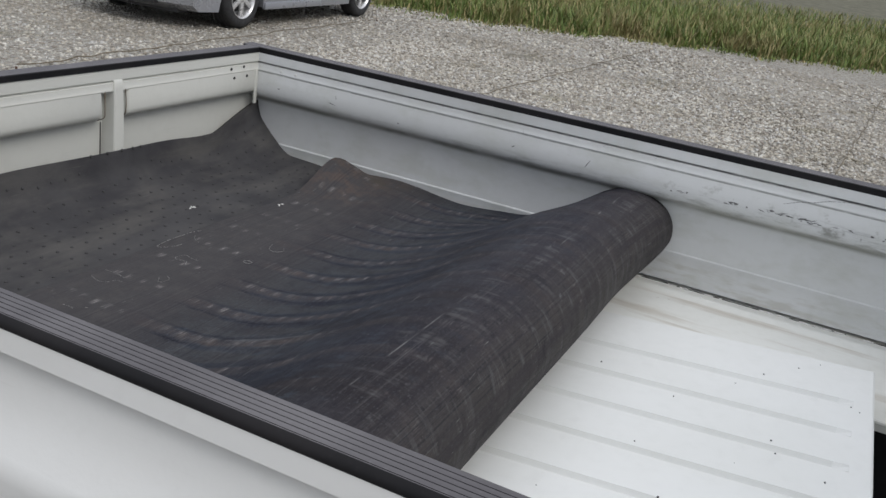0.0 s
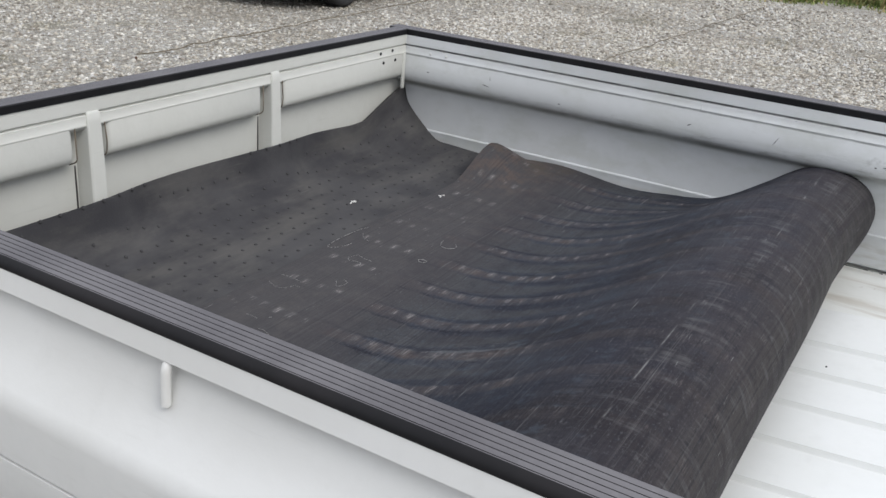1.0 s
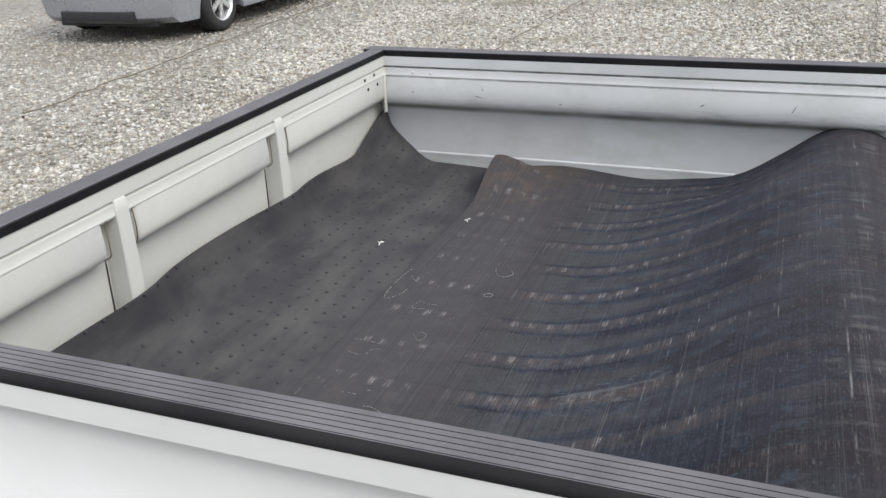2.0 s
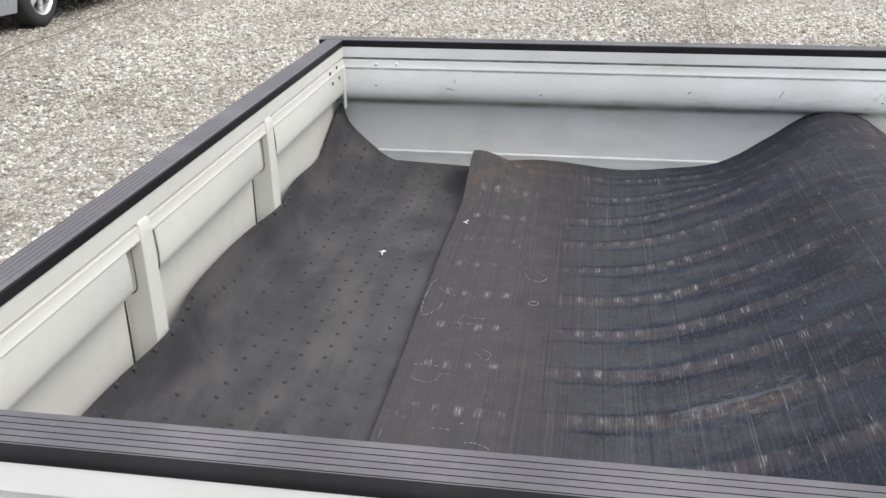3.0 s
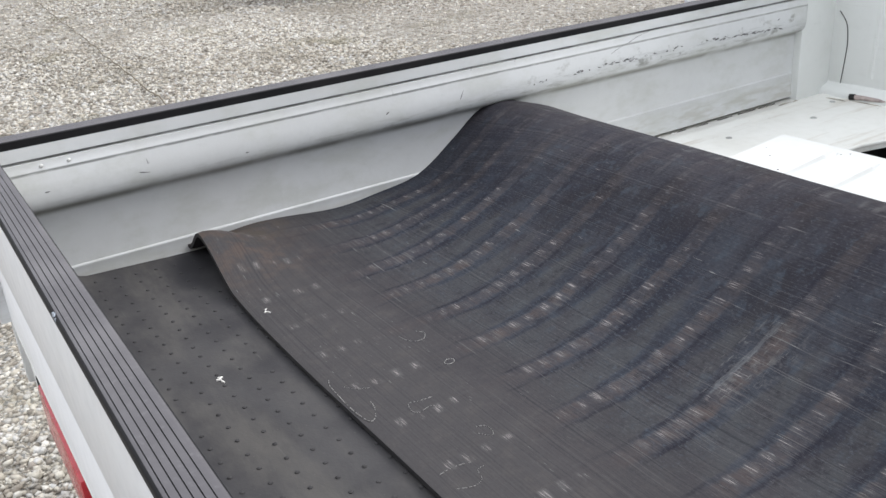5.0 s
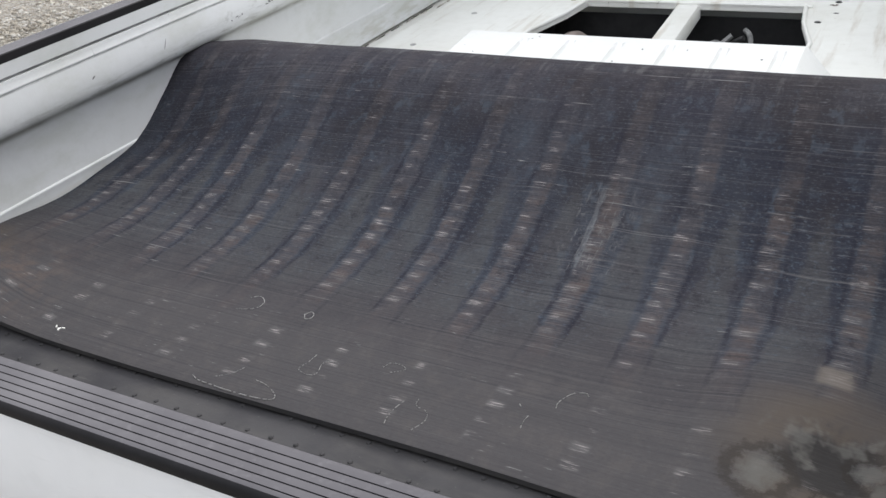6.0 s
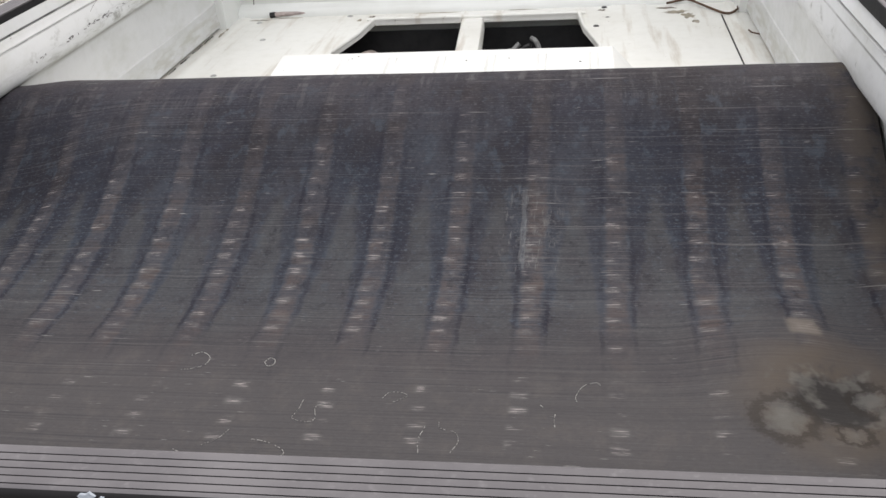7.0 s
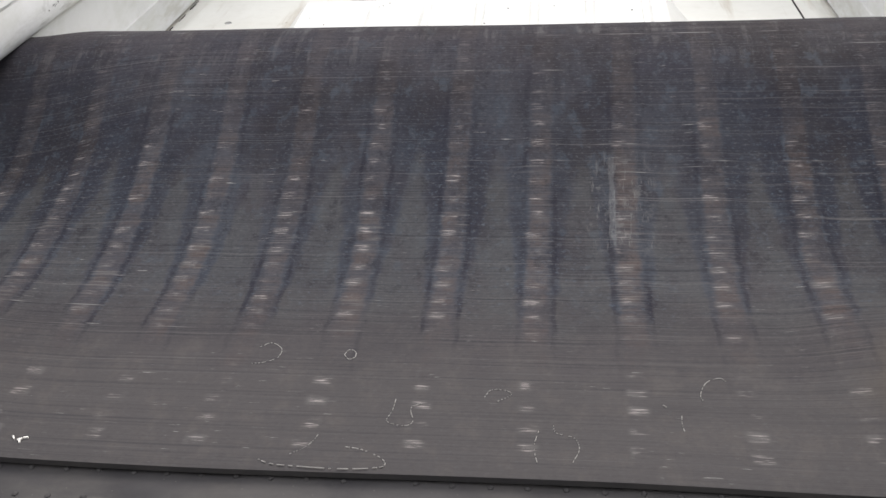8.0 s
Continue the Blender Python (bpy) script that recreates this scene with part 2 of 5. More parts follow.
        col = k.mix(mul(k.ramp(mottle, 0.46, 0.32), k.ramp(ragged, 0.15, 0.35), 0.55), col, (0.0120, 0.0119, 0.0154))
        stipple = k.noise(k.coords("UV", (120, 170, 1)), 1.0, 3, 0.75)
        col = k.mix(mul(k.ramp(stipple, 0.54, 0.70), slope, k.ramp(veil, 0.40, 0.58), 0.60), col, (0.050, 0.061, 0.076))
        # brown soil rubbed into the free corner
        soiled = mul(k.ramp(u, -0.40, -0.58), k.ramp(v, 0.22, 0.06), k.ramp(mottle, 0.40, 0.62))
        col = k.mix(mul(soiled, 0.75), col, (0.0656, 0.0490, 0.0421))
        # threads of the cloth, light and dark
        col = k.mix(mul(k.ramp(lines, 0.50, 0.36), weave, k.ramp(bands, 0.35, 0.6, 0.25, 0.65)), col, (0.015, 0.0155, 0.019))
        col = k.mix(mul(k.ramp(lines, 0.57, 0.71), weave, k.ramp(bands, 0.42, 0.62, 0.08, 0.85)), col, (0.082, 0.080, 0.081))
        col = k.mix(mul(k.ramp(hair, 0.54, 0.72), weave, k.ramp(bands, 0.40, 0.62, 0.15, 0.6)), col, (0.072, 0.072, 0.074))
        grain = k.noise(k.coords("UV", (150, 330, 1)), 1.0, 3, 0.7)
        col = k.mix(mul(k.ramp(grain, 0.54, 0.72), k.ramp(ragged, 0.15, 0.30, 0.25, 0.5)), col, (0.062, 0.064, 0.068))
        col = k.mix(mul(k.ramp(grain, 0.46, 0.30), k.ramp(ragged, 0.15, 0.30, 0.2, 0.4)), col, (0.015, 0.015, 0.018))
        scuffs = k.noise(k.coords("UV", (60, 9, 1)), 1.0, 4, 0.7)
        col = k.mix(mul(k.ramp(scuffs, 0.50, 0.66), k.ramp(bands, 0.38, 0.6), k.ramp(v, 0.55, 0.78), 0.5), col, (0.085, 0.084, 0.086))
        # single pale threads, broken into stretches, brightest where they cross a rib's mark
        single = k.noise(k.coords("UV", (0.45, 210, 1)), 1.0, 1, 0.4)
        broken = k.noise(k.coords("UV", (16, 60, 1)), 1.0, 3, 0.6)
        col = k.mix(mul(k.ramp(single, 0.66, 0.74), k.ramp(broken, 0.46, 0.66, 0.0, 0.8), k.ramp(edge, -0.6, 0.6, 0.25, 1.0), k.ramp(v, 0.14, 0.26)), col, (0.135, 0.134, 0.133))
        rung = k.noise(k.coords("UV", (9, 420, 1)), 1.0, 2, 0.6)
        col = k.mix(mul(k.ramp(wave, 0.2, 0.9), k.ramp(rung, 0.52, 0.64), k.ramp(ragged, 0.14, 0.26), k.ramp(v, 0.56, 0.34, 0.06, 0.42), k.ramp(k.noise(k.coords("UV", (16, 15, 1)), 1.0, 2), 0.42, 0.62)), col, (0.105, 0.101, 0.098))
        # pale ticks in rows where ribs and threads crossed, in uneven clusters one every 28 mm along each rib's mark
        step = k.math("MULTIPLY_ADD", k.noise(k.coords("UV", (10, 12, 1)), 1.0, 2), 0.022, k.math("ADD", v, -0.011))
        beat = k.math("COSINE", k.math("MULTIPLY", k.math("ADD", step, -0.036), 2 * math.pi / 0.0278))
        dots = k.noise(k.coords("UV", (30, 520, 1)), 1.0, 3, 0.65)
        keep = k.noise(k.coords("UV", (17, 34, 1)), 1.0, 3, 0.6)
        fray = k.math("MULTIPLY", k.math("ADD", k.noise(k.coords("UV", (70, 330, 1)), 1.0, 2, 0.6), -0.5), 0.30)
        row = k.math("COSINE", k.math("MULTIPLY", k.math("ADD", warp, -0.013), 2 * math.pi / 0.1045))
        tick = mul(k.ramp(k.math("ADD", row, fray), 0.78, 1.02), k.ramp(beat, 0.0, 0.9), k.ramp(dots, 0.50, 0.66, 0.0, 1.0), k.ramp(keep, 0.40, 0.56, 0.05, 1.0))
        free = k.math("MAXIMUM", mul(k.ramp(v, 0.024, 0.034), k.ramp(v, 0.150, 0.125)), k.ramp(ragged, 0.19, 0.25, 0.0, 0.85))
        col = k.mix(mul(tick, free, k.ramp(v, 0.66, 0.40, 0.24, 1.0)), col, (0.245, 0.222, 0.218))
        halo = mul(k.ramp(row, 0.66, 0.98), k.ramp(beat, -0.4, 0.8), k.ramp(keep, 0.44, 0.60), free)
        col = k.mix(mul(halo, k.ramp(v, 0.50, 0.30, 0.0, 0.40)), col, (0.085, 0.083, 0.083))
        worn = mul(k.ramp(k.noise(k.coords("UV", (26, 40, 1)), 1.0, 3, 0.6), 0.66, 0.76), k.ramp(v, 0.44, 0.58), k.ramp(hair, 0.40, 0.6, 0.3, 1.0))
        col = k.mix(mul(worn, 0.55), col, (0.115, 0.114, 0.120))
        stray = mul(k.ramp(k.noise(k.coords("UV", (30, 330, 1)), 1.0, 3, 0.6), 0.66, 0.73), k.ramp(big, 0.42, 0.6))
        col = k.mix(mul(stray, 0.6), col, (0.18, 0.178, 0.175))
        # a scraped pale patch
        patch = mul(k.ramp(u, 0.172, 0.190), k.ramp(u, 0.272, 0.245), k.ramp(v, 0.33, 0.36), k.ramp(v, 0.52, 0.44))
        rub = k.noise(k.coords("UV", (170, 26, 1)), 1.0, 4, 0.7)
        flake = k.noise(k.coords("UV", (45, 40, 1)), 1.0, 4, 0.7)
        col = k.mix(mul(patch, k.math("MAXIMUM", k.ramp(rub, 0.55, 0.66), k.ramp(flake, 0.52, 0.66, 0, 0.7)), 0.50), col, (0.105, 0.106, 0.106))
        strip = mul(k.ramp(u, 0.206, 0.2085), k.ramp(u, 0.2155, 0.213), k.ramp(v, 0.345, 0.36), k.ramp(v, 0.50, 0.47), k.ramp(rub, 0.38, 0.5))
        col = k.mix(mul(strip, 0.24), col, (0.13, 0.132, 0.135))
        block = mul(k.ramp(u, 0.512, 0.522), k.ramp(u, 0.556, 0.546), k.ramp(v, 0.212, 0.222), k.ramp(v, 0.256, 0.244), k.ramp(mid, 0.34, 0.5))
        col = k.mix(mul(block, 0.45), col, (0.135, 0.118, 0.100))
        # dried mud: a brown ring round the hollow near one corner, pale crumbs in it, and the soiled edges
        far = k.math("POWER", k.math("ADD", u, -0.543), 2.0)
        far = k.math("SQRT", k.math("ADD", far, k.math("POWER", k.math("ADD", v, -0.118), 2.0)))
        far = k.math("ADD", far, k.math("MULTIPLY", k.math("ADD", mid, -0.5), 0.09))
        ring = mul(k.ramp(far, 0.118, 0.062), k.ramp(far, 0.022, 0.050))
        mud2 = mul(k.ramp(u, 0.60, 0.67), k.ramp(v, 1.0, 0.7, 0.5, 0.9), k.ramp(mid, 0.3, 0.55))
        rim = mul(k.ramp(u, -0.56, -0.66), k.ramp(v, 0.25, 0.1), k.ramp(mid, 0.38, 0.6))
        mud = k.math("MAXIMUM", k.math("MAXIMUM", mul(ring, 1.0), mud2), rim)
        col = k.mix(mul(mud, k.ramp(mid, 0.3, 0.7, 0.4, 0.95)), col, (0.056, 0.0475, 0.0400))
        col = k.mix(mul(k.ramp(far, 0.050, 0.022), 0.72), col, (0.017, 0.0160, 0.015))
        ragg = k.math("MULTIPLY", k.math("ADD", k.noise(uv, 60, 4, 0.7), -0.5), 0.040)
        for cu, cv, size, pale in ((0.489, 0.086, 0.026, (0.082, 0.083, 0.078)), (0.579, 0.124, 0.018, (0.092, 0.090, 0.084)), (0.552, 0.074, 0.014, (0.085, 0.078, 0.070))):
            blob = k.math("ADD", k.math("POWER", k.math("ADD", u, -cu), 2.0), k.math("POWER", k.math("ADD", v, -cv), 2.0))
            blob = k.math("ADD", k.math("SQRT", blob), ragg)
            col = k.mix(mul(k.ramp(blob, size * 1.55, size * 1.15), k.ramp(blob, size * 0.75, size), 0.6), col, (0.021, 0.0185, 0.0165))
            col = k.mix(k.ramp(blob, size, size * 0.2, 0, 0.55), col, pale)
        crumb = mul(k.ramp(far, 0.075, 0.045), k.ramp(k.noise(uv, 30, 3, 0.6), 0.52, 0.66))
        col = k.mix(mul(crumb, 0.4), col, (0.10, 0.098, 0.09))
        k.bump(k.math("ADD", k.math("MULTIPLY", lines, 0.6), k.math("MULTIPLY", stripe, 0.25)), 0.25, 0.003)
        k.rough(k.ramp(mid, 0.3, 0.7, 0.46, 0.62))
    else:
        dust = k.noise(k.coords("UV", (1, 2.2, 1)), 4.0, 5, 0.65)
        wipe = k.noise(k.coords("UV", (3, 14, 1)), 1.0, 5, 0.65)
        col = k.mix(k.ramp(big, 0.36, 0.66), (0.0311, 0.0307, 0.0332), (0.0482, 0.0472, 0.0487))
        col = k.mix(k.ramp(dust, 0.42, 0.72, 0, 0.75), col, (0.0703, 0.0673, 0.0643))
        col = k.mix(k.ramp(wipe, 0.52, 0.72, 0, 0.34), col, (0.0824, 0.0783, 0.0713))
        specks = k.voronoi(uv, 90)
        col = k.mix(k.ramp(specks, 0.09, 0.04, 0, 0.35), col, (0.10, 0.096, 0.088))
        scrape = k.noise(k.coords("UV", (9, 160, 1)), 1.0, 4, 0.7)
        col = k.mix(mul(k.ramp(scrape, 0.62, 0.74), k.ramp(dust, 0.42, 0.6), 0.4), col, (0.11, 0.108, 0.10))
        k.bump(fine, 0.2, 0.002)
        k.rough(k.ramp(dust, 0.3, 0.7, 0.60, 0.78))
    gain = 1.27 if backing else 1.27
    col = k.mix(1.0, col, (gain, gain, gain), "MULTIPLY")
    k.color(col)
    return k.m


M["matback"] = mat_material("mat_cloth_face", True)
M["mattop"] = mat_material("mat_smooth_face", False)


def gravel_material(name, ground):
    k = Mat(name, 0.85, 0, 0.3)
    co = k.coords()
    if ground:
        n = k.node("ShaderNodeTexVoronoi")
        k.put(n.inputs["Vector"], co)
        n.inputs["Scale"].default_value = 62
        tone = k.split(n.outputs["Color"])[0]
        edge = n.outputs["Distance"]
        n2 = k.voronoi(co, 150, out="Color")
        tone = k.math("ADD", k.math("MULTIPLY", tone, 0.65), k.math("MULTIPLY", k.split(n2)[1], 0.35))
    else:
        tone = k.island()
        edge = None
    r = k.node("ShaderNodeValToRGB")
    k.put(r.inputs[0], tone)
    e = r.color_ramp.elements
    e[0].position, e[0].color = 0.0, (0.142, 0.128, 0.106, 1)
    e[1].position, e[1].color = 1.0, (0.647, 0.624, 0.567, 1)
    for p, c in ((0.15, (0.280, 0.249, 0.214, 1)), (0.34, (0.436, 0.399, 0.334, 1)), (0.6, (0.549, 0.517, 0.448, 1)), (0.75, (0.481, 0.476, 0.469, 1)), (0.88, (0.598, 0.576, 0.522, 1))):
        n = e.new(p)
        n.color = c
    col = r.outputs[0]
    area = k.noise(co, 0.55, 4, 0.6)
    col = k.mix(k.ramp(area, 0.46, 0.70, 0, 0.5), col, (0.24, 0.21, 0.16))
    moss = k.noise(co, 1.4, 5, 0.65)
    col = k.mix(k.ramp(moss, 0.56, 0.72, 0, 0.55), col, (0.17, 0.155, 0.09))
    clump = k.noise(co, 14.0, 3, 0.6)
    col = k.mix(k.ramp(clump, 0.45, 0.66, 0, 0.58), col, (0.14, 0.122, 0.096))
    col = k.mix(k.ramp(k.noise(co, 180, 3), 0.35, 0.7, 0, 0.25), col, (0.18, 0.17, 0.15))
    k.color(col)
    if ground:
        k.bump(k.math("MULTIPLY", edge, -1.0), 1.0, 0.04)
    else:
        k.bump(k.noise(co, 120, 4), 0.4, 0.004)
    return k.m


M["gravel"] = gravel_material("gravel_bed", True)
M["stone"] = gravel_material("gravel_stone", False)


def blade_material():
    k = Mat("grass_blade", 0.6, 0, 0.3)
    r = k.node("ShaderNodeValToRGB")
    k.put(r.inputs[0], k.island())
    e = r.color_ramp.elements
    e[0].position, e[0].color = 0.0, (0.065, 0.095, 0.024, 1)
    e[1].position, e[1].color = 1.0, (0.34, 0.28, 0.13, 1)
    for p, c in ((0.35, (0.115, 0.165, 0.038, 1)), (0.6, (0.17, 0.215, 0.06, 1)), (0.8, (0.25, 0.22, 0.10, 1))):
        e.new(p).color = c
    patch = k.noise(k.coords(), 0.7, 4)
    col = k.mix(k.ramp(patch, 0.52, 0.7, 0, 0.55), r.outputs[0], (0.24, 0.18, 0.09))
    k.color(col)
    k.b.inputs["Subsurface Weight"].default_value = 0.0
    return k.m


def plain(name, col, rough=0.5, metal=0.0, vary=0.25, scale=20.0, bump=0.1):
    k = Mat(name, rough, metal, 0.5)
    co = k.coords()
    n = k.noise(co, scale, 5, 0.6)
    k.color(k.mix(k.ramp(n, 0.35, 0.7), col, tuple(c * (1 - vary) for c in col)))
    k.rough(k.ramp(n, 0.3, 0.7, max(0.02, rough - 0.08), min(1, rough + 0.12)))
    k.bump(k.noise(co, scale * 6, 3), bump, 0.003)
    return k.m


M["grass"] = blade_material()
M["soil"] = plain("soil", (0.09, 0.085, 0.05), 0.9, 0, 0.4, 3)
M["dark"] = plain("dark_steel", (0.02, 0.02, 0.021), 0.6, 0.3, 0.4)
M["hose"] = plain("black_hose", (0.03, 0.03, 0.03), 0.5)
M["alloy"] = plain("cast_alloy", (0.22, 0.22, 0.215), 0.5, 0.3, 0.5, 30)
M["pipe"] = plain("cast_pipe", (0.34, 0.28, 0.25), 0.6, 0.1, 0.4, 30)
M["rust"] = plain("rusty_steel", (0.12, 0.07, 0.045), 0.8, 0.2, 0.5, 60)
M["rod"] = plain("rusted_lip", (0.43, 0.365, 0.345), 0.7, 0.2, 0.45, 50)
M["galv"] = plain("zinc_steel", (0.45, 0.45, 0.44), 0.4, 0.8, 0.3, 40)
M["chalk"] = plain("white_chip", (0.72, 0.71, 0.68), 0.8, 0, 0.2, 80)
M["bead"] = plain("dried_glue", (0.24, 0.236, 0.228), 0.7, 0, 0.3, 80)
M["smear"] = plain("pale_smear", (0.27, 0.30, 0.34), 0.7, 0, 0.3, 120)
M["soot"] = plain("oily_grime", (0.36, 0.325, 0.255), 0.7, 0, 0.45, 45)
M["stain"] = plain("rust_seam", (0.16, 0.125, 0.09), 0.8, 0, 0.4, 60)
M["rub"] = plain("rubbed_rubber", (0.15, 0.15, 0.15), 0.7, 0, 0.5, 90)
M["seal"] = plain("cracked_sealant", (0.035, 0.032, 0.03), 0.8, 0, 0.4, 90)
M["silver"] = plain("silver_car_paint", (0.36, 0.37, 0.40), 0.28, 0.55, 0.08, 3, 0.01)
M["red"] = plain("red_car_paint", (0.36, 0.015, 0.03), 0.25, 0.0, 0.1, 3, 0.01)
M["tyre"] = plain("tyre_rubber", (0.022, 0.022, 0.023), 0.7, 0, 0.3, 30)
M["rim"] = plain("alloy_wheel", (0.62, 0.62, 0.62), 0.3, 0.6, 0.1, 20, 0.02)
M["trim"] = plain("black_trim", (0.02, 0.02, 0.022), 0.55)
M["rope"] = plain("parking_rope", (0.15, 0.125, 0.085), 0.9, 0, 0.4, 60)
M["lamp_red"] = plain("red_lens", (0.42, 0.02, 0.03), 0.18, 0, 0.15, 40, 0.05)
M["lamp_clear"] = plain("clear_lens", (0.65, 0.66, 0.68), 0.12, 0.2, 0.1, 40, 0.02)
M["navy"] = plain("navy_panel", (0.022, 0.025, 0.04), 0.4, 0, 0.2, 6, 0.02)
M["plate"] = plain("slotted_white_steel", (0.62, 0.64, 0.68), 0.4, 0.2, 0.15, 12, 0.04)
g = Mat("tinted_glass", 0.05, 0, 0.6)
g.color((0.012, 0.014, 0.016))
M["glass"] = g.m


# ---- mesh helpers ----
def link(name, me, mats, parent=None, label="", smooth=40):
    """One mesh object, under a thing or a part where one is given."""
    for m in mats if isinstance(mats, (list, tuple)) else [mats]:
        me.materials.append(m)
    if smooth:
        for p in me.polygons:
            p.use_smooth = True
        me.set_sharp_from_angle(angle=radians(smooth))
    ob = new(name, me)
    ob.parent = parent
    return tagged(ob, label)


def part(name, bm, mats, parent=None, label="", smooth=40):
    bmesh.ops.recalc_face_normals(bm, faces=bm.faces)
    me = bpy.data.meshes.new(name)
    bm.to_mesh(me)
    bm.free()
    return link(name, me, mats, parent, label, smooth)


def thing(name, label, category, group="", at=None, kind=""):
    ob = new(name)
    ob.empty_display_size = 0.1
    if at is not None:
        ob.matrix_basis = at
    return tagged(ob, label, category, group, kind)


def add_box(bm, lo, hi, bevel=0.0, turn=None, seg=2):
    made = bmesh.ops.create_cube(bm, size=1.0)["verts"]
    for v in made:
        v.co = Vector([lo[i] + (v.co[i] + 0.5) * (hi[i] - lo[i]) for i in range(3)])
    if bevel:
        edges = list({e for v in made for e in v.link_edges})
        made = list({v for f in bmesh.ops.bevel(bm, geom=edges, offset=bevel, segments=seg, affect="EDGES", profile=0.6)["faces"] for v in f.verts} | {v for v in made if v.is_valid})
    if turn is not None:
        bmesh.ops.transform(bm, matrix=turn, verts=[v for v in made if v.is_valid])
    return bm


def box(lo, hi, bevel=0.0, turn=None):
    return add_box(bmesh.new(), lo, hi, bevel, turn)


def sweep(profile, a, b, place, steps=1):
    """A closed profile drawn out from a to b; place(p, q, s) lays profile point (p, q) at s into space."""
    bm = bmesh.new()
    rings = []
    for i in range(steps + 1):
        s = a + (b - a) * i / steps
        rings.append([bm.verts.new(place(p, q, s)) for p, q in profile])
    n = len(profile)
    for r0, r1 in zip(rings, rings[1:]):
        for i in range(n):
            bm.faces.new((r0[i], r0[(i + 1) % n], r1[(i + 1) % n], r1[i]))
    for r in (rings[0], rings[-1]):
        bmesh.ops.triangulate(bm, faces=[bm.faces.new(r)])
    return bm


def add_tube(bm, pts, r, sides=8, closed=False):
    pts = [Vector(p) for p in pts]
    rings = []
    up = Vector((0.13, 0.31, 0.94))
    for i, p in enumerate(pts):
        d = (pts[min(i + 1, len(pts) - 1)] - pts[max(i - 1, 0)]).normalized()
        a = d.cross(up)
        a = a.normalized() if a.length > 1e-4 else Vector((1, 0, 0))
        c = d.cross(a)
        rr = r[i] if isinstance(r, (list, tuple)) else r
        rings.append([bm.verts.new(p + rr * (math.cos(t) * a + math.sin(t) * c)) for t in [2 * math.pi * k / sides for k in range(sides)]])
    for r0, r1 in zip(rings, rings[1:]):
        for k in range(sides):
            bm.faces.new((r0[k], r0[(k + 1) % sides], r1[(k + 1) % sides], r1[k]))
    bm.faces.new(rings[0][::-1])
    bm.faces.new(rings[-1])
    return bm


def tube(pts, r, sides=8):
    return add_tube(bmesh.new(), pts, r, sides)


def curve_pts(ctrl, n):
    """A smooth line (Catmull-Rom) through a few points."""
    c = [Vector(p) for p in ctrl]
    c = [2 * c[0] - c[1]] + c + [2 * c[-1] - c[-2]]
    out = []
    for i in range(1, len(c) - 2):
        for k in range(n):
            t = k / n
            p0, p1, p2, p3 = c[i - 1], c[i], c[i + 1], c[i + 2]
            out.append(0.5 * (2 * p1 + (p2 - p0) * t + (2 * p0 - 5 * p1 + 4 * p2 - p3) * t * t + (3 * p1 - p0 - 3 * p2 + p3) * t ** 3))
    return out + [c[-2]]


def lathe(profile, seg=32, axis="Y"):
    """A profile of (radius, along) turned about an axis."""
    bm = bmesh.new()
    rings = []
    for i in range(seg):
        t = 2 * math.pi * i / seg
        ring = []
        for r, h in profile:
            c = (r * math.cos(t), h, r * math.sin(t)) if axis == "Y" else (r * math.cos(t), r * math.sin(t), h)
            ring.append(bm.verts.new(c))
        rings.append(ring)
    for i in range(seg):
        r0, r1 = rings[i], rings[(i + 1) % seg]
        for k in range(len(profile) - 1):
            bm.faces.new((r0[k], r0[k + 1], r1[k + 1], r1[k]))
    bmesh.ops.remove_doubles(bm, verts=bm.verts, dist=1e-5)
    return bm


# ---- the truck's load bed ----
FLOOR = 0.660                  # height of the bed's floor
XL, XR = -0.705, 0.7035        # inner faces of the side gates' lower panels
YT, YF = 0.012, 1.990          # tailgate's inner face, front end of the side gates
WALL = 2.118                   # rear face of the cab
RAIL = 0.950                   # underside of the rubber caps

truck = thing("pickup_truck", "small white flatbed pickup truck with dropside gates and an open bed", "truck")


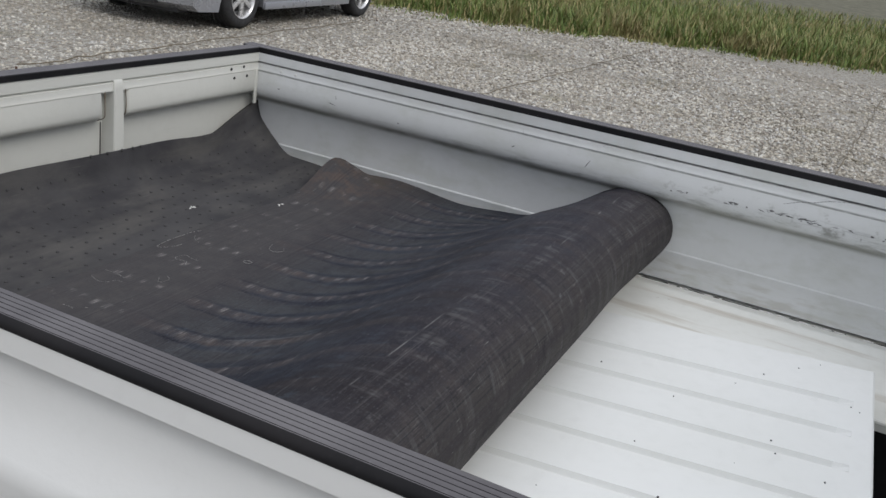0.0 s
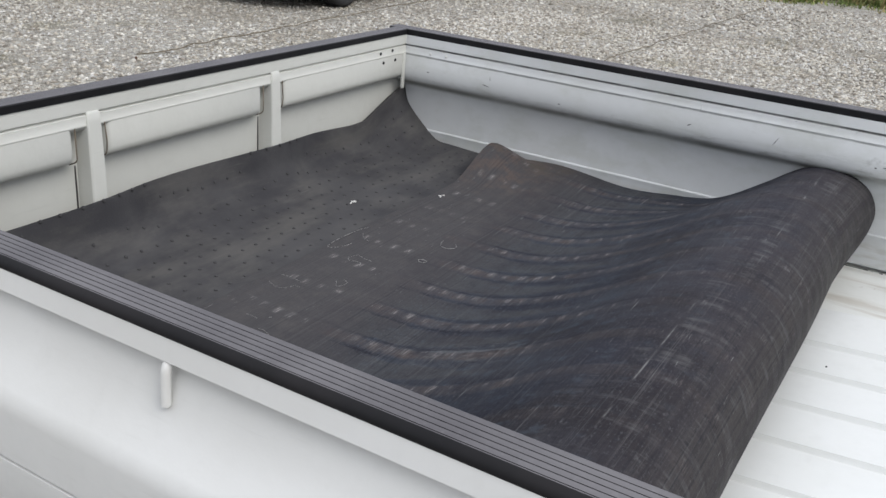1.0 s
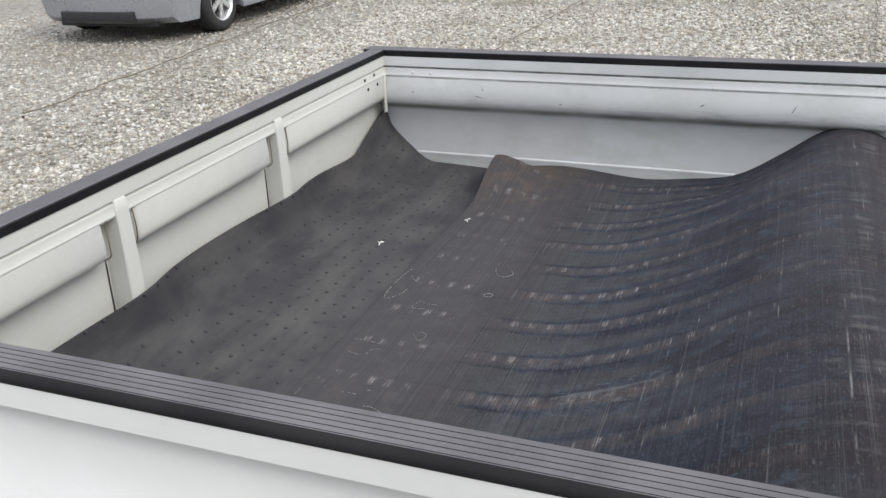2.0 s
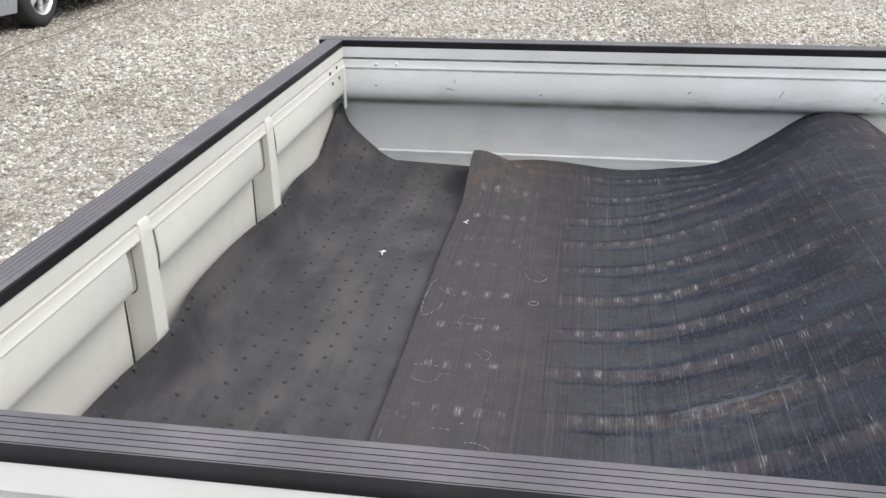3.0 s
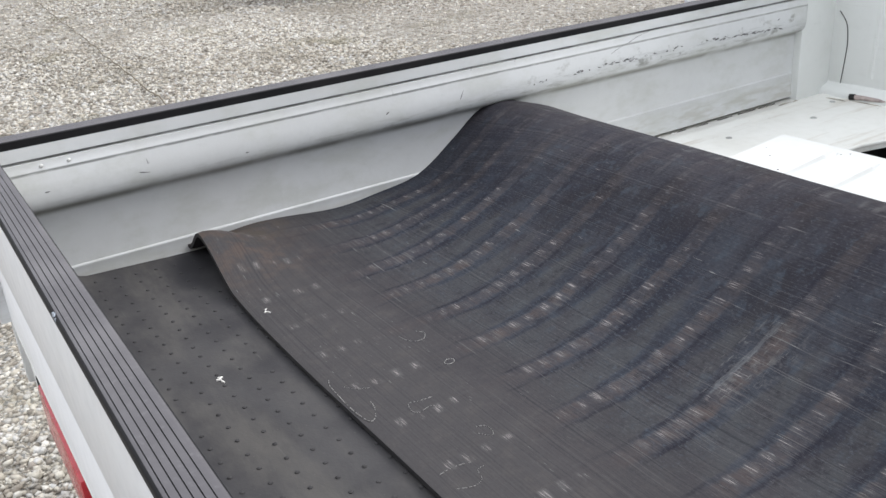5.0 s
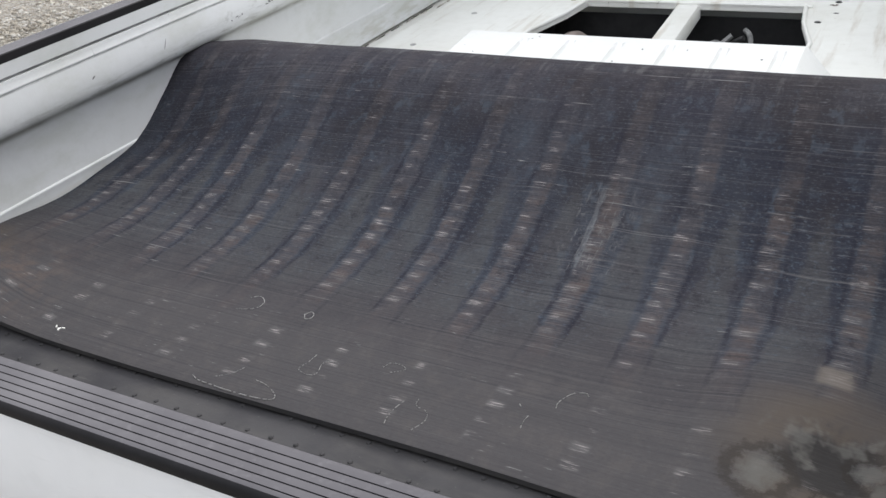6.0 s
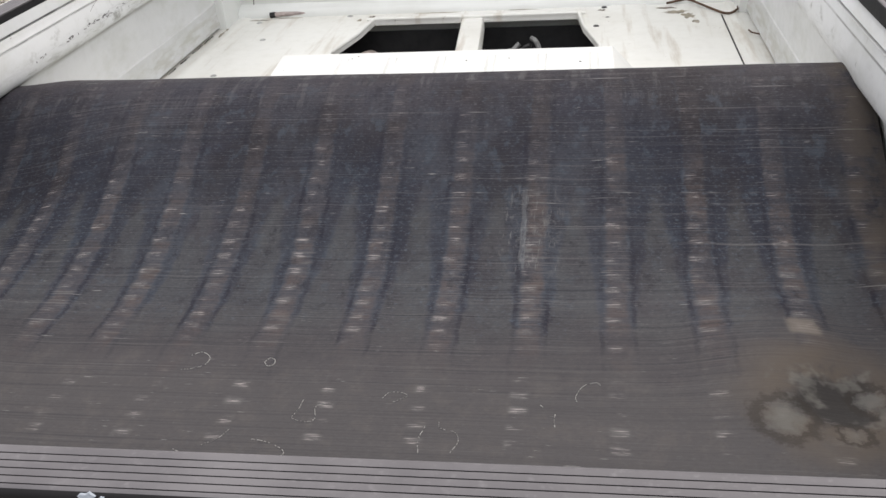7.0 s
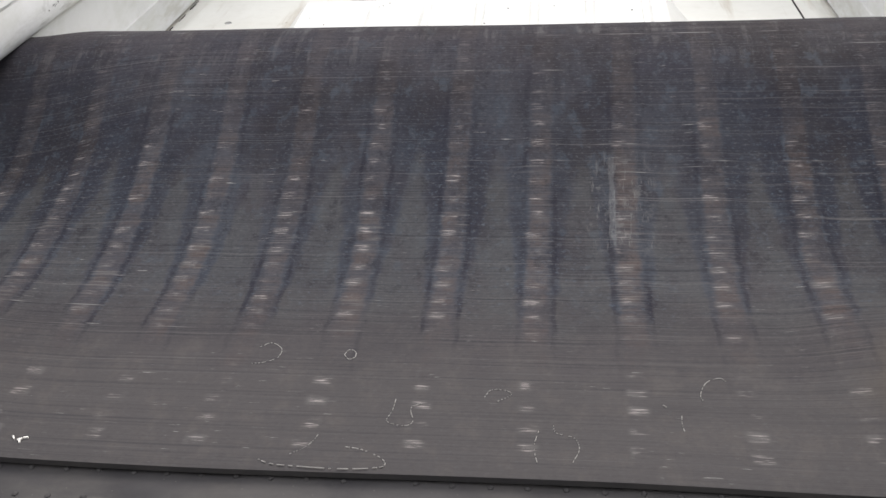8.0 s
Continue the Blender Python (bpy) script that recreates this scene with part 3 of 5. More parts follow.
def gate_profile(bead=True, inside=0.0):
    """(inward, height above the floor) outline of a gate: strip, pressed lines, swelling bead, set-back panel, foot; then the outside."""
    z = FLOOR
    inner = [(0.040 if inside >= 0 else 0.0325, RAIL - z + inside), (0.040, 0.2755), (0.0350, 0.2740), (0.0350, 0.2715), (0.040, 0.2700), (0.040, 0.2575),
             (0.0408, 0.2560), (0.0408, 0.2542), (0.0397, 0.2525)]
    if bead:
        inner += [(0.0408, 0.244), (0.0420, 0.234), (0.0427, 0.224), (0.0426, 0.213), (0.0414, 0.203), (0.0390, 0.1955), (0.0350, 0.1900), (0.0295, 0.1860), (0.0230, 0.1830), (0.0165, 0.1805)]
    else:
        inner += [(0.032, 0.246), (0.020, 0.243), (0.016, 0.238)]
    inner += [(0.0125, 0.174), (0.0118, 0.069), (0.0136, 0.0672), (0.0140, 0.0650), (0.0128, 0.0622), (0.0132, 0.030), (0.0165, 0.012), (0.017, 0.004)]
    outer = [(0.006, 0.0), (-0.030, -0.005), (-0.034, 0.0), (-0.034, 0.1232), (-0.0275, 0.1240), (-0.0275, 0.1262), (-0.034, 0.1270), (-0.035, 0.186), (-0.0335, 0.197),
             (-0.028, 0.207), (-0.016, 0.224), (-0.006, 0.249), (-0.001, 0.268), (0.003, 0.280), (0.004, 0.2855), (-0.0055, 0.2870), (-0.0082, 0.2890), (-0.0045, 0.3085)]
    if not bead:
        outer = [(0.006, 0.0), (0.007, -0.005), (0.007, 0.0), (0.007, 0.120), (0.009, 0.1232), (0.009, 0.127), (0.007, 0.130), (0.0065, 0.260), (0.0088, 0.2855), (0.007, 0.2870), (0.007, 0.2890), (0.0095, 0.299)]
    up = RAIL - FLOOR - 0.296
    return [(p, q if q < 0.17 else q + up if i else q) for i, (p, q) in enumerate(inner + outer)]


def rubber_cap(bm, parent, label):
    """The top of a cap, faded and coloured paler as its lit side, and its black sides, as one mesh."""
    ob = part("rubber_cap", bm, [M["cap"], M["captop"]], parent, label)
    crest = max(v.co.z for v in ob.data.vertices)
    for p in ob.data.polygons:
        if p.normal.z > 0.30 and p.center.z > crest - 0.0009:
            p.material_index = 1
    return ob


def cap_profile(w=0.0405, base=-0.0005, inner=0.0, outer=0.0080, lip=1.0, k=1.0):
    """Ribbed rubber cap: flat inner side, grooved top, rounded outer lip (inward, height above its underside)."""
    pts = [(w + base, inner), (w + base, 0.019), (w + base - 0.0015, 0.0215)]
    x = w + base - 0.003
    d = (w - 0.005) / 5
    for i in range(5):
        pts += [(x, 0.0224), (x - 0.25 * d, 0.0226), (x - 0.55 * d, 0.0226), (x - 0.84 * d, 0.0223), (x - 0.88 * d, 0.0209), (x - 0.95 * d, 0.0209), (x - d, 0.0224)]
        x -= d
    drop = lambda h: 0.0224 - (0.0224 - h) * (1.0 if lip == 1.0 else 0.72)
    pts += [(x - 0.0008, 0.0222), (base - 0.0012 * lip, 0.0208), (base - 0.0048 * lip, drop(0.0184)), (base - 0.0072 * lip, drop(0.0152)), (base - 0.0084 * lip, drop(0.0118)), (base - 0.0078 * lip, outer + 0.001), (base - 0.0066 * lip, outer), (base + 0.003, outer), (base + 0.003, inner)]
    return [(p, q * k) for p, q in pts]


def side_gate(x, inward, tone):
    root = new("side_gate")
    root.parent = truck
    root.matrix_basis = Matrix.Translation((x, 0, FLOOR))
    tagged(root, tone)
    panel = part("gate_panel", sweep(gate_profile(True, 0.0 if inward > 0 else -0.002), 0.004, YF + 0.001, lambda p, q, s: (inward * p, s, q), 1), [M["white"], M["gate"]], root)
    for p in panel.data.polygons:
        p.material_index = 1 if p.center.x * inward > 0.006 else 0
    rubber_cap(sweep(cap_profile(k=0.62) if inward > 0 else cap_profile(w=0.037, outer=0.0118, lip=0.6), 0.004 if inward > 0 else 0.012, YF - 0.006, lambda p, q, s: (inward * p, s, q + RAIL - FLOOR), 1), root, "ribbed black rubber cap")
    return root


left_gate = side_gate(XL, 1, "scuffed grey-white side gate with a pressed bead")
right_gate = side_gate(XR, -1, "white side gate with rope hooks outside")
for x, gate, s in ((XL, left_gate, 1), (XR, right_gate, -1)):
    for y in (0.121, 0.163):
        bm = lathe([(0.0, 0.0022), (0.0022, 0.0019), (0.0032, 0.0009), (0.0036, 0.0)], 12, "Z")
        bm.transform(Matrix.Translation((s * 0.0395, y, 0.256)) @ Matrix.Rotation(s * math.pi / 2, 4, "Y"))
        part("rivet", bm, M["white"], gate)
for gate, s in ((right_gate, 1), (left_gate, -1)):
    for y in (0.111, 0.711, 1.311):
        bm = tube(curve_pts([(-0.003 * s, y, 0.279), (0.003 * s, y, 0.280), (0.0068 * s, y, 0.276), (0.0082 * s, y, 0.266), (0.0092 * s, y, 0.242)], 6), [0.0046] * 25, 12)
        bmesh.ops.bevel(bm, geom=[e for f in bm.faces if len(f.verts) > 4 for e in f.edges], offset=0.0018, segments=2, affect="EDGES")
        part("rope_hook", bm, M["white"], gate)

def gate_mark(y, zz, ly, lz, lean=0.0):
    """A rubbed dark mark on the inner face of the scuffed gate, a film that follows the bead's swell."""
    bm = bmesh.new()
    face = [(q, p) for p, q in gate_profile(True) if p > 0.014 and q > 0.18]
    face.sort()
    swell = lambda h: float(np.interp(h, [q for q, _ in face], [p for _, p in face]))
    rows = []
    for a, f in ((-1.0, 0.25), (-0.4, 1.0), (0.3, 0.8), (1.0, 0.2)):
        for b in (-1, 1):
            h = zz + lz * f * b + lean * ly * a
            rows.append(bm.verts.new((swell(h) + 0.0004, y + ly * a, h)))
    for i in range(3):
        bm.faces.new((rows[2 * i], rows[2 * i + 1], rows[2 * i + 3], rows[2 * i + 2]))
    return bm


rnd = random.Random(21)
MARKS = ((0.120, 0.213, 0.004, 0.0012, 0), (0.274, 0.209, 0.009, 0.0010, -0.2), (0.456, 0.202, 0.003, 0.0012, 0), (0.744, 0.215, 0.004, 0.0016, 0.5), (0.916, 0.217, 0.005, 0.0016, 1.8), (0.947, 0.266, 0.005, 0.0012, 0.9), (1.058, 0.266, 0.006, 0.0009, 0.7), (1.816, 0.264, 0.004, 0.0018, 0.6), (1.880, 0.226, 0.004, 0.0016, 0.3))
for y, zz, ly, lz, lean in MARKS:
    part("scuff_mark", gate_mark(y, zz, ly, lz, lean), M["rub"], left_gate)
for y0, z0, y1, z1, n in ((1.10, 0.206, 1.24, 0.209, 7), (1.22, 0.209, 1.40, 0.212, 22), (1.42, 0.212, 1.60, 0.213, 8), (1.60, 0.214, 1.90, 0.204, 38)):
    for i in range(n):
        f = rnd.random()
        part("scuff_mark", gate_mark(y0 + f * (y1 - y0), z0 + f * (z1 - z0) + rnd.gauss(0, 0.0016), rnd.uniform(0.0015, 0.009), rnd.uniform(0.0004, 0.0022), rnd.uniform(-0.3, 0.5)), M["rub"], left_gate)
ARC = curve_pts([(0, 1.318, 0.233), (0, 1.345, 0.243), (0, 1.371, 0.249), (0, 1.403, 0.260), (0, 1.451, 0.267)], 5)
for a, b in zip(ARC, ARC[1:]):
    part("scratch", gate_mark((a.y + b.y) / 2, (a.z + b.z) / 2, (b.y - a.y) / 2, rnd.uniform(0.0003, 0.0008), (b.z - a.z) / (b.y - a.y)), M["rub"], left_gate)

# tailgate, hinged at the floor, a degree out of square
tailgate = new("tailgate")
tailgate.parent = truck
tailgate.matrix_basis = pose(0, 0.0165, FLOOR, 0, 0, 0.3)
tagged(tailgate, "cream-white tailgate with two pressed stakes inside")
panel = part("gate_panel", sweep(gate_profile(False, 0.001), XL + 0.010, XR - 0.010, lambda p, q, s: (s, p, q), 1), [M["cream"], M["outer"]], tailgate)
# outward faces get the brightened white, light put into their colour
for p in panel.data.polygons:
    p.material_index = 1 if p.center.y < 0.0105 and p.normal.y < -0.5 else 0
rubber_cap(sweep(cap_profile(w=0.0355, base=0.0060, inner=0.002, outer=0.0040, lip=0.4, k=0.62), XL + 0.0425, XR - 0.066, lambda p, q, s: (s, p, q + RAIL - FLOOR), 1), tailgate, "ribbed black rubber cap with paint smears")


def bead_segment(x0, x1):
    """A pressed bead of the tailgate with rounded ends."""
    bm = bmesh.new()
    prof = [(0.2480, 0.0), (0.2425, 0.002), (0.234, 0.0045), (0.2245, 0.0075), (0.214, 0.0085), (0.2055, 0.0065), (0.1985, 0.002), (0.1925, -0.006), (0.188, -0.014), (0.1855, -0.021), (0.184, -0.027)]
    xs = [x0, x0 + 0.002, x0 + 0.006, x0 + 0.012, x1 - 0.012, x1 - 0.006, x1 - 0.002, x1]
    rise = [0.0, 0.55, 0.85, 1.0, 1.0, 0.85, 0.55, 0.0]
    rows = [[bm.verts.new((x, 0.010 + (0.030 + (0.25 * d if d > 0 else d)) * f, zz)) for zz, d in prof] for x, f in zip(xs, rise)]
    for a, b in zip(rows, rows[1:]):
        for i in range(len(prof) - 1):
            bm.faces.new((a[i], a[i + 1], b[i + 1], b[i]))
    return bm


STAKES = (-0.193, 0.237)
for x0, x1 in ((XL + 0.012, STAKES[0] - 0.020), (STAKES[0] + 0.034, STAKES[1] - 0.020), (STAKES[1] + 0.034, XR - 0.012)):
    part("bead", bead_segment(x0, x1), M["cream"], tailgate)
    for xe, s in ((x0, 1), (x1, -1)):
        if abs(xe) < 0.6:
            ring = curve_pts([(xe + s * 0.001, 0.0400, 0.249), (xe + s * 0.002, 0.0412, 0.226), (xe + s * 0.002, 0.0414, 0.212), (xe + s * 0.001, 0.0385, 0.196), (xe, 0.020, 0.186)], 6)
            part("bead_seam", tube(ring, 0.0011, 6), M["stain"], tailgate, "thin rust-brown seam")
    part("edge_bead", tube([(x0 + 0.006, 0.0398, 0.2500), (x1 - 0.006, 0.0398, 0.2500)], 0.0010, 8), M["cream"], tailgate)


def stake(x):
    """A tapering pressed channel, deeper at its foot."""
    bm = bmesh.new()
    rows = []
    for zz, d, w in ((0.000, 0.0465, 0.0152), (0.100, 0.0460, 0.0148), (0.195, 0.0450, 0.0138), (0.252, 0.0438, 0.0130), (0.266, 0.0428, 0.0126), (0.270, 0.0405, 0.0116)):
        k = 0.0022
        rows.append([bm.verts.new((x + a, b, zz)) for a, b in ((-w - 0.001, 0.009), (-w, d - k), (-w + k * 0.4, d - k * 0.4), (-w + k, d), (w - k, d), (w - k * 0.4, d - k * 0.4), (w, d - k), (w + 0.001, 0.009))])
    for a, b in zip(rows, rows[1:]):
        for i in range(7):
            bm.faces.new((a[i], a[i + 1], b[i + 1], b[i]))
    bm.faces.new(rows[-1])
    bm.faces.new(rows[0][::-1])
    ob = part("stake", bm, M["cream"], tailgate, smooth=28)
    # dark gap beside the stake
    part("stake_gap", box((x + 0.0180, 0.010, 0.01), (x + 0.0205, 0.0140, 0.180), 0.001), M["seal"], ob)
    return ob


for x in STAKES:
    stake(x)
for x, zz in ((-0.606, 0.260), (-0.558, 0.258), (-0.619, 0.237), (-0.570, 0.236), (0.572, 0.2545)):
    bm = lathe([(0.0, 0.001), (0.0030, 0.0013), (0.0037, 0.0)], 12, "Y")
    bm.transform(Matrix.Translation((x, 0.0405 if zz > 0.25 else 0.0412, zz)))
    part("bolt_hole", bm, M["dark"], tailgate)
for x, s in ((XL, 1), (XR, -1)):
    part("corner_bracket", box((x + s * 0.043 if s > 0 else x - 0.056, 0.039, 0.165), (x + 0.054 if s > 0 else x - 0.045, 0.0435, 0.250), 0.0015), M["cream"], tailgate)


def smear(x, zz, w, h, seed):
    """A ragged flake of paint that clings to the cap's rounded outer lip."""
    rnd = random.Random(seed)
    rim = [(x + w * math.cos(t) * rnd.uniform(0.6, 1.15), zz + h * math.sin(t) * rnd.uniform(0.6, 1.2)) for t in [2 * math.pi * k / 14 for k in range(14)]]
    bm = bmesh.new()
    lay = lambda a, b, o: bm.verts.new((a, 0.0062 - 0.0036 * math.sqrt(max(0.0, 1 - max(0.0, (b - 0.2985) / 0.0056) ** 2)) - o, b))
    front = [lay(a, b, 0.0004) for a, b in rim]
    back = [lay(a, b, -0.001) for a, b in rim]
    mid = lay(x, zz, 0.0006)
    for k in range(14):
        bm.faces.new((front[k], front[(k + 1) % 14], mid))
        bm.faces.new((front[k], back[k], back[(k + 1) % 14], front[(k + 1) % 14]))
    return part("paint_smear", bm, M["smear"], tailgate, "pale blue-white paint smear")


for a, b, c, d, e in ((0.014, 0.3012, 0.006, 0.0022, 1), (0.023, 0.3000, 0.0025, 0.0020, 2), (0.372, 0.3016, 0.012, 0.0013, 3), (0.398, 0.3010, 0.007, 0.0016, 5)):
    smear(a, b, c, d, e)

# floor with the engine hatch
HX0, HX1, HY0, HY1 = -0.317, 0.322, 1.47, 2.018


def floor_mesh():
    """Floor sheet with ribs along the truck and a hatch with cut corners; a grid that follows the ribs, holed where the hatch is."""
    bm = bmesh.new()
    ribs = [(-0.662, -0.637), (0.360, 0.449), (0.646, 0.664)]
    xs = sorted(set([XL - 0.002, XR + 0.002, HX0, HX1, -0.610, 0.590] + [r for lo, hi in ribs for r in (lo - 0.004, lo + 0.004, hi - 0.004, hi + 0.004)]))
    ys = [0.030, HY0, HY1, WALL]
    lift = lambda x: 0.003 if any(lo < x < hi for lo, hi in ribs) else 0.0
    top = {}
    for x in xs:
        for y in ys:
            top[x, y] = bm.verts.new((x, y, FLOOR - 0.004 + lift(x)))
    for x0, x1 in zip(xs, xs[1:]):
        for y0, y1 in zip(ys, ys[1:]):
            if HX0 <= x0 and x1 <= HX1 and y0 == HY0:
                continue
            bm.faces.new((top[x0, y0], top[x1, y0], top[x1, y1], top[x0, y1]))
    ex = bmesh.ops.extrude_face_region(bm, geom=list(bm.faces))
    bmesh.ops.translate(bm, vec=(0, 0, -0.012), verts=[e for e in ex["geom"] if isinstance(e, bmesh.types.BMVert)])
    return bm


bed = part("bed_floor", floor_mesh(), M["floorpaint"], truck, "white painted steel floor with stains and an open engine hatch")
for sx, x in ((1, HX0), (-1, HX1)):
    bm = bmesh.new()
    tri = [(x - sx * 0.001, HY1 + 0.001), (x + sx * 0.050, HY1 + 0.001), (x + sx * 0.036, HY1 - 0.115), (x - sx * 0.001, HY1 - 0.265)]
    for zz in (FLOOR - 0.016, FLOOR - 0.0035):
        bm.faces.new([bm.verts.new((a, b, zz)) for a, b in tri])
    lo, hi = list(bm.faces)
    for i in range(4):
        bm.faces.new((lo.verts[i], lo.verts[(i + 1) % 4], hi.verts[(i + 1) % 4], hi.verts[i]))
    part("hatch_corner", bm, M["floorpaint"], bed)
    part("hatch_rim", tube([(x - sx * 0.004, HY0, FLOOR - 0.002), (x - sx * 0.004, HY1 - 0.265, FLOOR - 0.002), (x + sx * 0.032, HY1 - 0.118, FLOOR - 0.002), (x + sx * 0.046, HY1, FLOOR - 0.001)], 0.005, 8), M["floorpaint"], bed)
part("hatch_rim", tube([(HX0 + 0.03, HY1 + 0.004, FLOOR - 0.001), (HX1 - 0.03, HY1 + 0.004, FLOOR - 0.001)], 0.0055, 8), M["floorpaint"], bed)
part("cross_bar", sweep([(-0.030, 0.0), (-0.026, 0.006), (0.026, 0.006), (0.030, 0.0), (0.030, -0.028), (0.022, -0.03), (0.020, -0.006), (-0.020, -0.006), (-0.022, -0.03), (-0.030, -0.028)], HY0, HY1 + 0.006, lambda p, q, s: (0.0135 - 0.058 * (s - 1.755) + p, s, FLOOR - 0.010 + q)), M["floorpaint"], bed, "white hatch cross bar")
for x, y in ((-0.569, 1.609), (0.318, 1.910), (0.341, 2.075), (-0.346, 2.073), (-0.535, 1.879), (-0.594, 2.036)):
    bm = lathe([(0.0, 0.002), (0.006, 0.002), (0.008, 0.0)], 12, "Z")
    bm.transform(Matrix.Translation((x, y, FLOOR - 0.004)))
    part("floor_bolt", bm, M["dark"] if x > 0.3 else M["galv"], bed)


def lid_height(y):
    """Top of the hatch cover, which stands ajar: its rear end lies under the mat, its front end is propped up."""
    return FLOOR + 0.027 + 0.081 * (y - 1.077)


def lid():
    """Ribbed hatch cover with turned-down flanges."""
    bm = bmesh.new()
    x0, x1, y0, y1 = -0.366, 0.350, 0.985, 1.539
    ribs = [-0.218 + 0.1055 * i for i in range(6)]
    xs = sorted([x0, x0 + 0.003, x1 - 0.003, x1] + [r + d for r in ribs for d in (-0.0100, -0.0080, -0.0055, 0.0055, 0.0080, 0.0100)])
    ys = [y0, y0 + 0.003, y0 + 0.02, y1 - 0.050, y1 - 0.030, y1 - 0.003, y1]

    def h(x, y):
        d = min(abs(x - r) for r in ribs)
        rib = -0.0070 * max(0.0, min(1.0, (0.0100 - d) / 0.0040)) if d < 0.0100 else 0.0
        end = 1.0 if y0 < y < y1 - 0.04 else 0.0
        return lid_height(y) + rib * end - (0.002 if y in (y0, y1) or x in (x0, x1) else 0)

    v = {(x, y): bm.verts.new((x, y, h(x, y))) for x in xs for y in ys}
    for a, b in zip(xs, xs[1:]):
        for c, d in zip(ys, ys[1:]):
            bm.faces.new((v[a, c], v[b, c], v[b, d], v[a, d]))
    ex = bmesh.ops.extrude_face_region(bm, geom=list(bm.faces))
    for e in ex["geom"]:
        if isinstance(e, bmesh.types.BMVert):
            e.co.z = FLOOR - 0.0038
            if min(e.co.x - x0, x1 - e.co.x) < 0.001:
                e.co.x += math.copysign(0.9 * (lid_height(e.co.y) - FLOOR), e.co.x)
    return bm


hatch = part("hatch_cover", lid(), M["lidpaint"], bed, "bright white ribbed hatch cover", 18)
# cracked sealant along the joints of floor and gates, the seam in the floor
for x, s in ((XL, 1), (XR, -1)):
    rnd = random.Random(7 + s)
    for a in range(12 if s > 0 else 0):
        y0 = 1.0 + 0.078 * a
        n = rnd.randint(4, 8)
        pts = [(x + s * (0.0178 + rnd.uniform(-0.0008, 0.0008)), y0 + 0.011 * i, FLOOR - 0.0038) for i in range(n)]
        part("joint_sealant", tube(pts, [rnd.uniform(0.0006, 0.0019) for _ in pts], 6), M["seal"], bed)
    for a in range(22):
        y0 = rnd.uniform(1.02, 1.55)
        pts = [(x + s * (0.0200 + rnd.uniform(-0.001, 0.002)), y0 + 0.006 * i, FLOOR - 0.003) for i in range(rnd.randint(2, 4))]
        part("sealant_flake", tube(pts, [rnd.uniform(0.0009, 0.0024) for _ in pts], 5), M["chalk"], bed)
part("floor_seam", box((0.6240, 1.05, FLOOR - 0.006), (0.6275, 1.972, FLOOR - 0.0025), 0.001), M["seal"], bed)
rnd = random.Random(3)
for i in range(18):
    x, y, r = rnd.uniform(-0.35, 0.33), rnd.uniform(1.12, 1.52), rnd.uniform(0.0006, 0.0018)
    bm = bmesh.new()
    bmesh.ops.create_icosphere(bm, subdivisions=1, radius=r)
    bm.transform(Matrix.Translation((x, y, lid_height(y) + r * 0.3)) @ Matrix.Diagonal((1.6, 1, 0.6, 1)))
    part("grit", bm, M["dark"], hatch)

def floor_stain(x, y, w, h, seed, tone):
    """A ragged film of dirt dried onto the floor, open in places."""
    rnd = random.Random(seed)
    bm = bmesh.new()
    n = 18
    base = FLOOR - 0.0036
    rim = [(x + w * math.cos(a) * rnd.uniform(0.45, 1.1), y + h * math.sin(a) * rnd.uniform(0.45, 1.1)) for a in [2 * math.pi * i / n for i in range(n)]]
    inner = [(x + (p - x) * rnd.uniform(0.15, 0.6), y + (q - y) * rnd.uniform(0.15, 0.6)) for p, q in rim]
    lo = [bm.verts.new((p, q, base)) for p, q in rim]
    hi = [bm.verts.new((p, q, base + 0.0006)) for p, q in inner]
    for i in range(n):
        bm.faces.new((lo[i], lo[(i + 1) % n], hi[(i + 1) % n], hi[i]))
    if rnd.random() < 0.6:
        bm.faces.new(hi)
    return part("floor_stain", bm, M[tone], bed, "dried brown stain")


for x, y, w, h, seed, tone in ((0.520, 2.010, 0.034, 0.022, 1, "soot"), (0.545, 1.975, 0.018, 0.030, 2, "soot"), (0.560, 1.925, 0.012, 0.016, 3, "soot"), (0.500, 2.050, 0.030, 0.010, 4, "stain"),
                               (-0.282, 2.060, 0.010, 0.012, 5, "stain"), (-0.310, 2.030, 0.008, 0.014, 6, "soot"), (0.335, 2.050, 0.012, 0.010, 7, "stain"), (0.347, 1.985, 0.010, 0.005, 8, "seal"),
                               (-0.600, 2.062, 0.040, 0.008, 9, "soot"), (-0.520, 2.075, 0.050, 0.005, 10, "soot"), (-0.10, 2.078, 0.070, 0.005, 11, "soot"), (0.12, 2.080, 0.060, 0.004, 12, "soot"), (-0.665, 1.960, 0.010, 0.050, 13, "soot"), (0.690, 2.040, 0.008, 0.050, 14, "soot")):
    floor_stain(x, y, w, h, seed, tone)

# front end of the bed: posts, ledge, rear panel of the cab
for x, s in ((XL, 1), (XR, -1)):
    bm = box((min(x - s * 0.060, x + s * 0.034), YF - 0.001, FLOOR - 0.30), (max(x - s * 0.060, x + s * 0.034), WALL + 0.03, RAIL + 0.42), 0.006)
    part("corner_post", bm, M["frontpaint"], truck)
ledge = [(0.0, -0.006), (-0.034, -0.006), (-0.033, 0.004), (-0.029, 0.013), (-0.022, 0.019), (-0.013, 0.022), (-0.006, 0.024), (0.0, 0.030)]
part("foot_ledge", sweep(ledge, XL + 0.012, XR - 0.012, lambda p, q, s: (s, WALL + p, FLOOR - 0.003 + q)), M["frontpaint"], truck)
